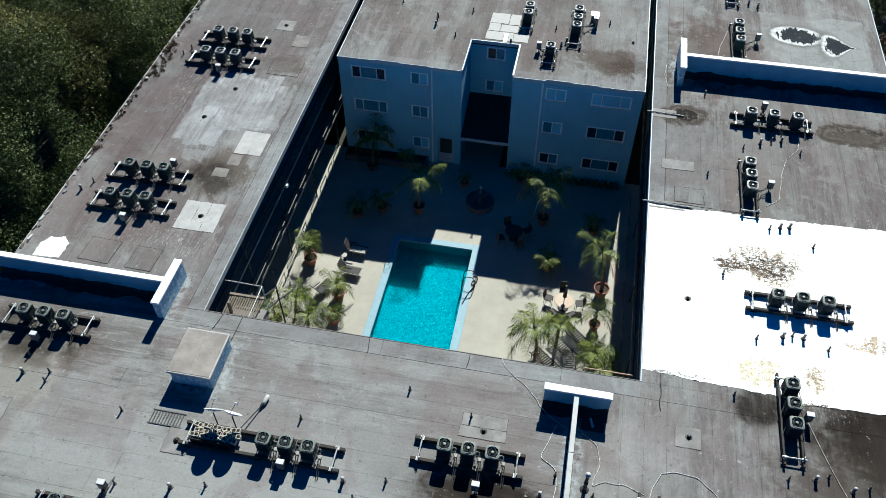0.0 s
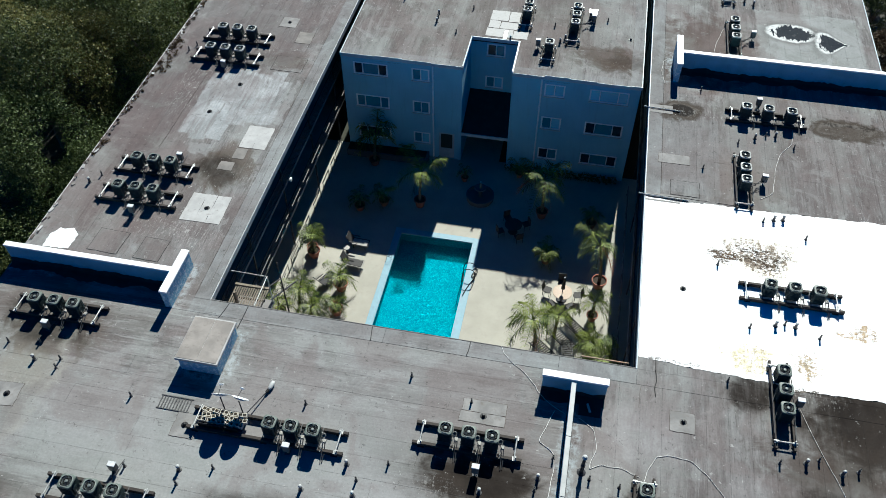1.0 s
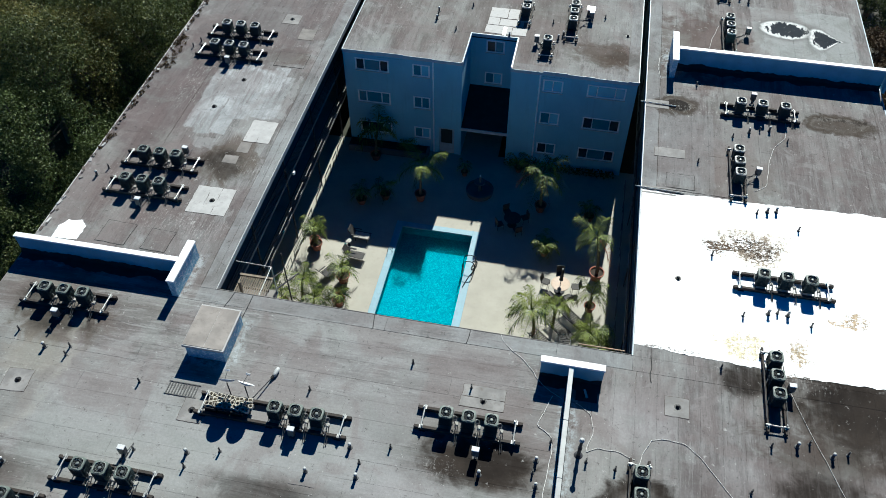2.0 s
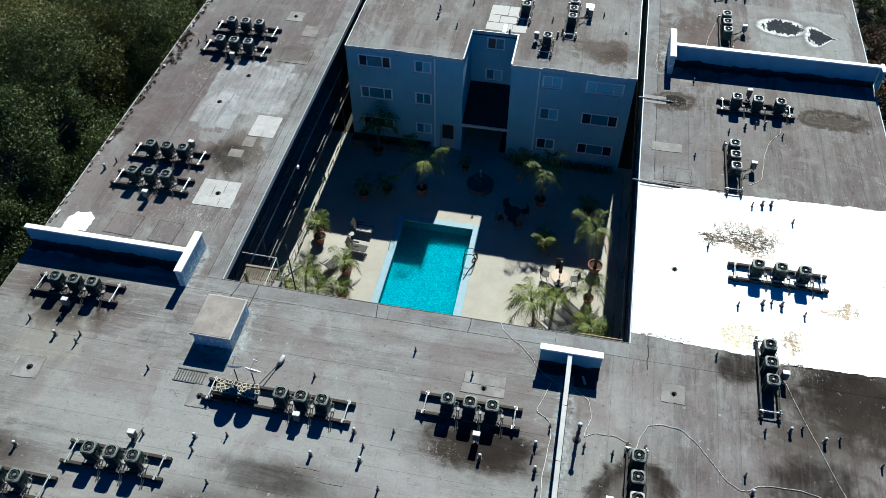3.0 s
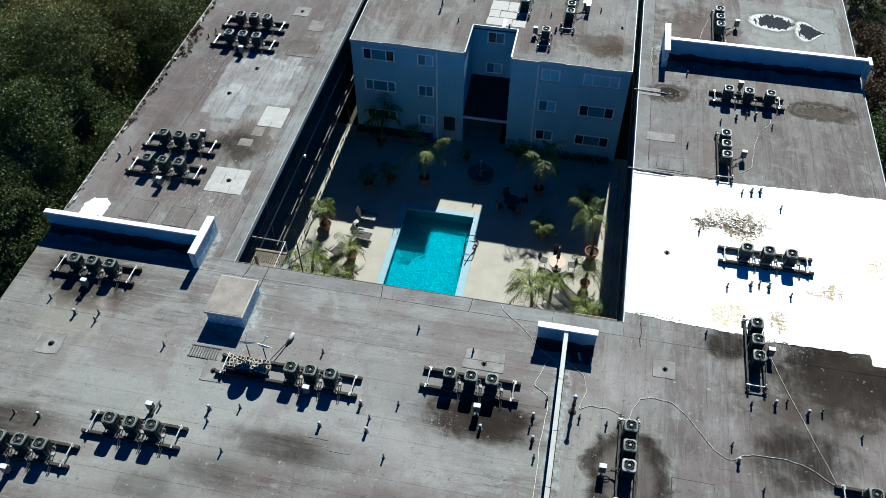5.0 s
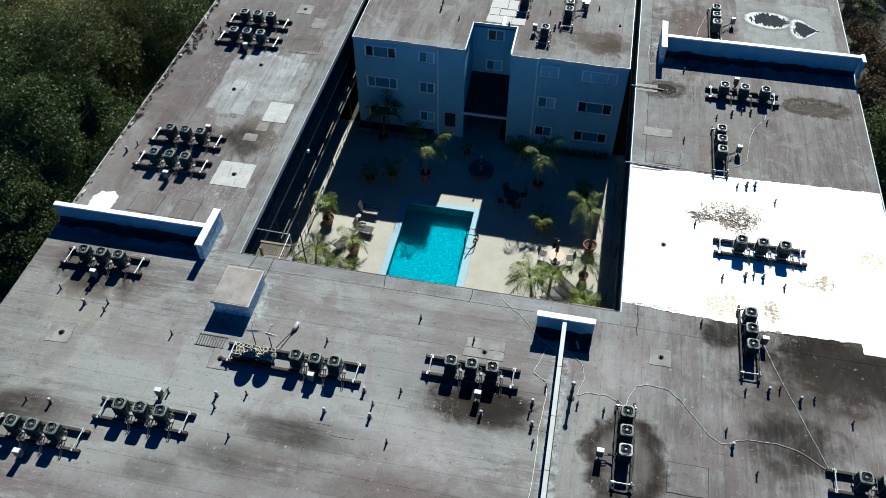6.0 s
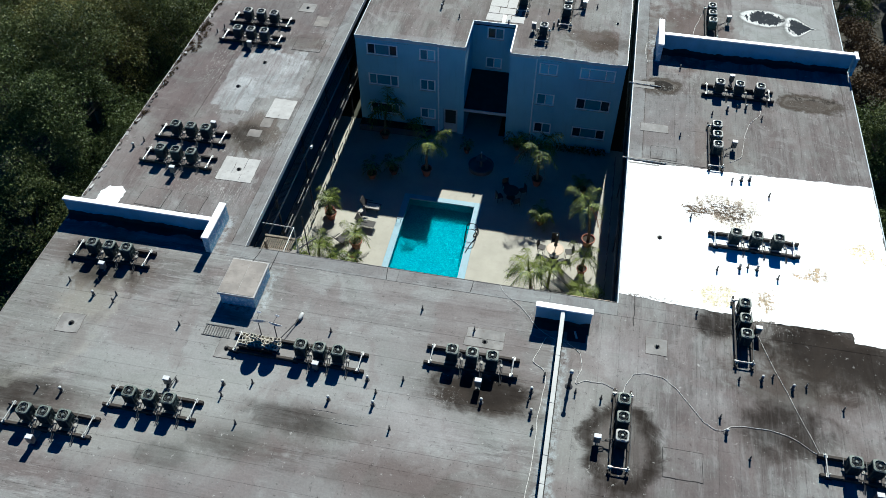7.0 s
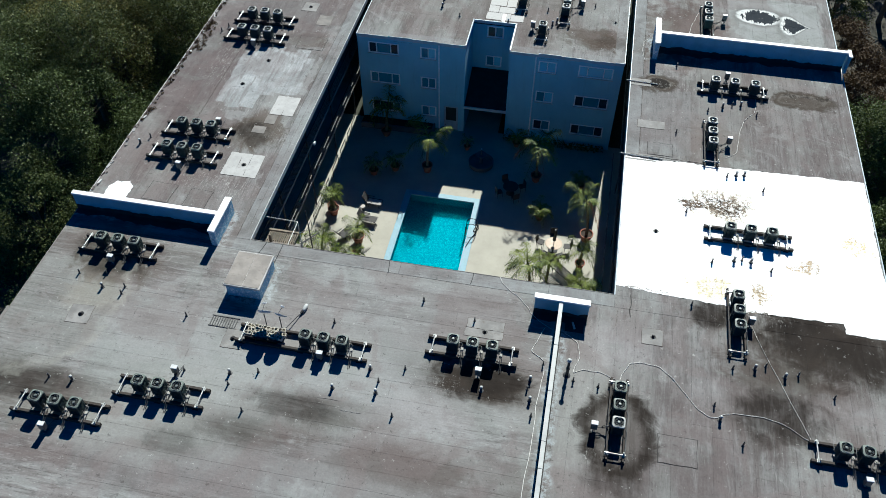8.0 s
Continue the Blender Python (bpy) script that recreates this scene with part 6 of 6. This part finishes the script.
def patch(roof, x0, x1, y0, y1, mat, label, turn=0.0, lift=0.0, name="roof_patch", rimmed=True):
    """A mended square of roofing with slightly wavy edges."""
    bm = bmesh.new()
    cx, cy = (x0 + x1) / 2, (y0 + y1) / 2
    ring = []
    m = 6
    cor = [(x0, y0), (x1, y0), (x1, y1), (x0, y1)]
    for (ax, ay), (bx, by) in zip(cor, cor[1:] + cor[:1]):
        for i in range(m):
            s = i / m
            ring.append((ax + (bx - ax) * s - cx + srng.uniform(-0.02, 0.02), ay + (by - ay) * s - cy + srng.uniform(-0.02, 0.02)))
    rot = Matrix.Translation((cx, cy, 0)) @ Matrix.Rotation(radians(turn), 4, "Z")
    lo = [bm.verts.new(rot @ Vector((x, y, RZ + 0.0035 + lift))) for x, y in ring]
    hi = [bm.verts.new(rot @ Vector((x, y, RZ + 0.016 + lift))) for x, y in ring]
    bm.faces.new(hi)
    bm.faces.new(lo[::-1])
    k = len(ring)
    for i in range(k):
        bm.faces.new((lo[i], lo[(i + 1) % k], hi[(i + 1) % k], hi[i]))
    if not rimmed:
        return part(name, bm, mat, roof, label)
    rim = bmesh.new()
    grow_ = 0.03 if mat == M_ROOF else 0.02
    lo = [rim.verts.new(rot @ Vector((x + math.copysign(grow_, x), y + math.copysign(grow_, y), RZ + 0.0035 + lift))) for x, y in ring]
    hi = [rim.verts.new(rot @ Vector((x + math.copysign(grow_, x), y + math.copysign(grow_, y), RZ + 0.009 + lift))) for x, y in ring]
    rim.faces.new(hi)
    for i in range(k):
        rim.faces.new((lo[i], lo[(i + 1) % k], hi[(i + 1) % k], hi[i]))
    part("tar_rim", rim, M_FELT if mat == M_ROOF else M_BROWN, roof, "black tar rim of a patch")
    return part(name, bm, mat, roof, label)


for x0, x1 in ((-25.38, -24.55), (-24.53, -23.9), (-23.88, -23.05)):
    patch(west_roof, x0, x1, 5.07, 7.22, M_PATCH, "pale patch of new roofing", 1)
patch(west_roof, -24.3, -23.46, 11.45, 13.5, M_PATCH, "pale patch of new roofing")
patch(west_roof, -23.44, -22.65, 11.45, 13.5, M_PATCH, "pale patch of new roofing")
patch(west_roof, -24.35, -23.62, 10.42, 11.35, M_PATCH2, "grey mended roof patch")
patch(west_roof, -24.85, -23.98, 9.35, 10.05, M_PATCH2, "grey mended roof patch")
patch(west_roof, -29.3, -27.6, 2.0, 3.55, M_ROOF, "brown mended roof patch", -3)
patch(west_roof, -26.6, -25.2, 1.9, 3.4, M_ROOF, "brown mended roof patch", -3)
patch(west_roof, -26.1, -24.9, 24.3, 25.5, M_PATCH3, "grey patch round a drain")
patch(west_roof, -24.4, -23.3, 22.6, 23.9, M_PATCH2, "grey mended roof patch")
patch(west_roof, -25.0, -22.9, 19.3, 20.9, M_ROOF, "brown mended roof patch")
patch(near_roof, -7.78, -5.77, -3.79, -3.16, M_PATCH3, "grey patch round a drain")
patch(near_roof, -7.83, -5.74, -4.35, -3.81, M_PATCH3, "grey patch round a drain")
patch(near_roof, 1.55, 2.65, -3.05, -2.0, M_PATCH3, "grey patch round a drain")
patch(near_roof, 2.55, 4.38, -9.85, -8.35, M_ROOF, "dull mended roof patch")
patch(near_roof, -29.35, -28.1, -7.65, -6.45, M_PATCH3, "pale patch round a drain", 4)
patch(near_roof, -20.4, -19.3, -7.6, -6.4, M_PATCH3, "pale patch round a drain")
patch(near_roof, -14.4, -13.2, -9.6, -8.6, M_ROOF, "grey mended roof patch", rimmed=False)
patch(near_roof, -13.1, -12.0, -10.1, -9.0, M_ROOF, "brown mended roof patch", rimmed=False)
patch(east_roof, 0.65, 2.48, 15.02, 15.82, M_PATCH3, "pale patch of new roofing")
patch(east_roof, 1.4, 3.0, 12.35, 13.55, M_ROOF, "brown mended roof patch")
patch(east_roof, 3.0, 4.4, 35.0, 36.0, M_PATCH, "pale patch of new roofing")
for x0, x1, y0, y1 in ((-11.55, -9.65, 26.0, 27.0), (-9.63, -8.6, 26.0, 26.9), (-11.5, -10.7, 27.05, 28.0), (-10.65, -8.9, 27.05, 27.9), (-11.5, -10.2, 28.05, 29.3), (-10.15, -9.2, 28.0, 29.3)):
    patch(far_roof, x0, x1, y0, y1, M_PATCH, "pale patch of new roofing")
patch(far_roof, -10.3, -10.0, 25.8, 26.9, M_CAP, "narrow white patch", lift=0.014)

# white coating over a stretch of the east roof, and a splash by the parapet


def ragged(name, outline, mat, parent, label, step=0.16, wob=0.05):
    """A thin coat of paint with a ragged edge, from corner points."""
    ring = []
    rag = random.Random(31)
    for (ax, ay), (bx, by) in zip(outline, outline[1:] + outline[:1]):
        d = math.hypot(bx - ax, by - ay)
        n = max(1, int(d / step))
        for i in range(n):
            s = i / n
            e = (noise.noise(Vector((ax + (bx - ax) * s, ay + (by - ay) * s, 3)) * 1.7) * wob * 2 + rag.uniform(-wob, wob) * 0.6) * min(1, 5 * s, 5 * (1 - s))
            ring.append((ax + (bx - ax) * s - (by - ay) / d * e, ay + (by - ay) * s + (bx - ax) / d * e))
    bm = bmesh.new()
    if outline[0][0] == 0.02:
        ring = [(0.012 if x < 0.12 else x, y) for x, y in ring]
    hi = [bm.verts.new((x, y, RZ + 0.009)) for x, y in ring]
    lo = [bm.verts.new((x, y, RZ + 0.0035)) for x, y in ring]
    f = bm.faces.new(hi)
    k = len(ring)
    for i in range(k):
        bm.faces.new((lo[i], lo[(i + 1) % k], hi[(i + 1) % k], hi[i]))
    bmesh.ops.triangulate(bm, faces=[f])
    return part(name, bm, mat, parent, label)


ragged("white_coating", [(0.02, 0.72), (3.1, 0.52), (6.2, 0.40), (7.2, 0.1), (9.2, 0.28), (12.3, 0.36), (12.35, -0.3), (14.97, -0.28), (14.97, 12.2), (10.4, 12.08), (6.2, 11.92), (3.3, 11.95), (2.3, 11.8), (0.02, 11.9)], M_COAT, east_roof, "dazzling white roof coating worn through in places")
ragged("white_coating", [(-31.8, 1.75), (-30.35, 1.85), (-30.3, 2.9), (-30.7, 3.3), (-31.5, 3.2), (-31.85, 2.6)], M_CAP, west_roof, "white splash of roof coating", 0.12, 0.06)

# torn flashing along the west eaves
frng = random.Random(21)
for i in range(80):
    y = 2.4 + i * 0.36 + frng.uniform(-0.25, 0.25)
    if frng.random() < 0.25:
        continue
    w, l = frng.uniform(0.03, 0.09), frng.uniform(0.06, 0.24)
    bm = box_bm(bmesh.new(), -w, w, -l, l, -0.01, 0.03, turn=pose(-32.6 + frng.uniform(-0.12, 0.12), y, RZ + 0.03, frng.uniform(-9, 9), frng.uniform(-16, 16), frng.uniform(-30, 30)))
    part("flashing", bm, frng.choice((M_PATCH, M_PATCH2, M_BROWN)), west, "torn piece of flashing")

# dark tar straps and cracks across the roof edge
for i, pts in enumerate((((-19.45, 0.0), (-19.45, -0.6), (-19.5, -1.5)), ((-20.45, 0.0), (-20.5, -0.4), (-20.65, -1.0)), ((-8.05, 0.0), (-8.0, -0.35), (-8.1, -0.85)), ((-12.96, -0.05), (-12.9, -0.5), (-12.85, -0.86)), ((0.85, 0.1), (0.95, -0.5), (0.8, -0.9), (0.9, -1.4)))):
    wire("tar_seam", [(x, y, RZ + 0.012) for x, y in pts], 0.02, M_BLACK, "black tar seam across the roof edge", "tar seam")

# wandering black laps along the sheets at the roof edges
lap = random.Random(12)


def lap_line(roof, a, b, amp=0.025):
    """A thin uneven line of tar along a lap, with breaks."""
    a, b = Vector(a), Vector(b)
    d = (b - a).normalized()
    side = Vector((-d.y, d.x))
    total, s0 = (b - a).length, 0.0
    while s0 < total - 0.5:
        ln_ = min(total - s0, lap.uniform(1.2, 5.5))
        bm = bmesh.new()
        n = max(3, int(ln_ / 0.16))
        prev = None
        for i in range(n + 1):
            q = a + d * (s0 + ln_ * i / n)
            off = amp * 2 * noise.noise(Vector((q.x * 1.6, q.y * 1.6, 5))) + lap.uniform(-0.012, 0.012)
            w = 0.005 + 0.010 * abs(noise.noise(Vector((q.x * 2.3, q.y * 2.3, 11))))
            q = q + side * off
            row = [bm.verts.new((*(q + side * k * w), RZ + z)) for k, z in ((-1.0, 0.004), (-0.5, 0.019), (0.5, 0.019), (1.0, 0.004))]
            if prev:
                for j in range(3):
                    bm.faces.new((prev[j], row[j], row[j + 1], prev[j + 1]))
            prev = row
        part("tar_lap", bm, M_BROWN, roof, "thin uneven black tar lap")
        s0 += ln_ + lap.choice((0.05, 0.3, 1.4))


for roof_, a, b in (
    (near_roof, (0.2, -0.9), (0.15, -2.2)),
    (west_roof, (-22.36, 0.2), (-22.36, 24)), (west_roof, (-21.9, 1.0), (-21.9, 22)), (west_roof, (-29.0, 10.5), (-29.0, 17)),
    (east_roof, (0.86, 12.2), (0.86, 30)), (east_roof, (14.3, 12.4), (14.3, 24)), (east_roof, (0.3, 12.15), (6.0, 12.1)), (far_roof, (-1.3, 22.6), (-1.3, 30)), 
):
    lap_line(roof_, a, b)

# leaf litter blown against the west eaves
lit = tagged(new("leaf_litter"), "brown leaf litter lying along the west eaves", "leaf litter", kind="stuff")
heap = random.Random(44)
leaf_cloud("leaves", [(-32.55 + heap.uniform(-0.12, 0.22), heap.uniform(9, 27), RZ + 0.05, heap.uniform(0.07, 0.22)) for _ in range(70)] + [(-32.3 + heap.uniform(-0.3, 0.5), heap.uniform(17.5, 21.5), RZ + 0.05, heap.uniform(0.1, 0.24)) for _ in range(28)], 26, 0.05, lrng, M_SCRUB, lit, "", 0.35)
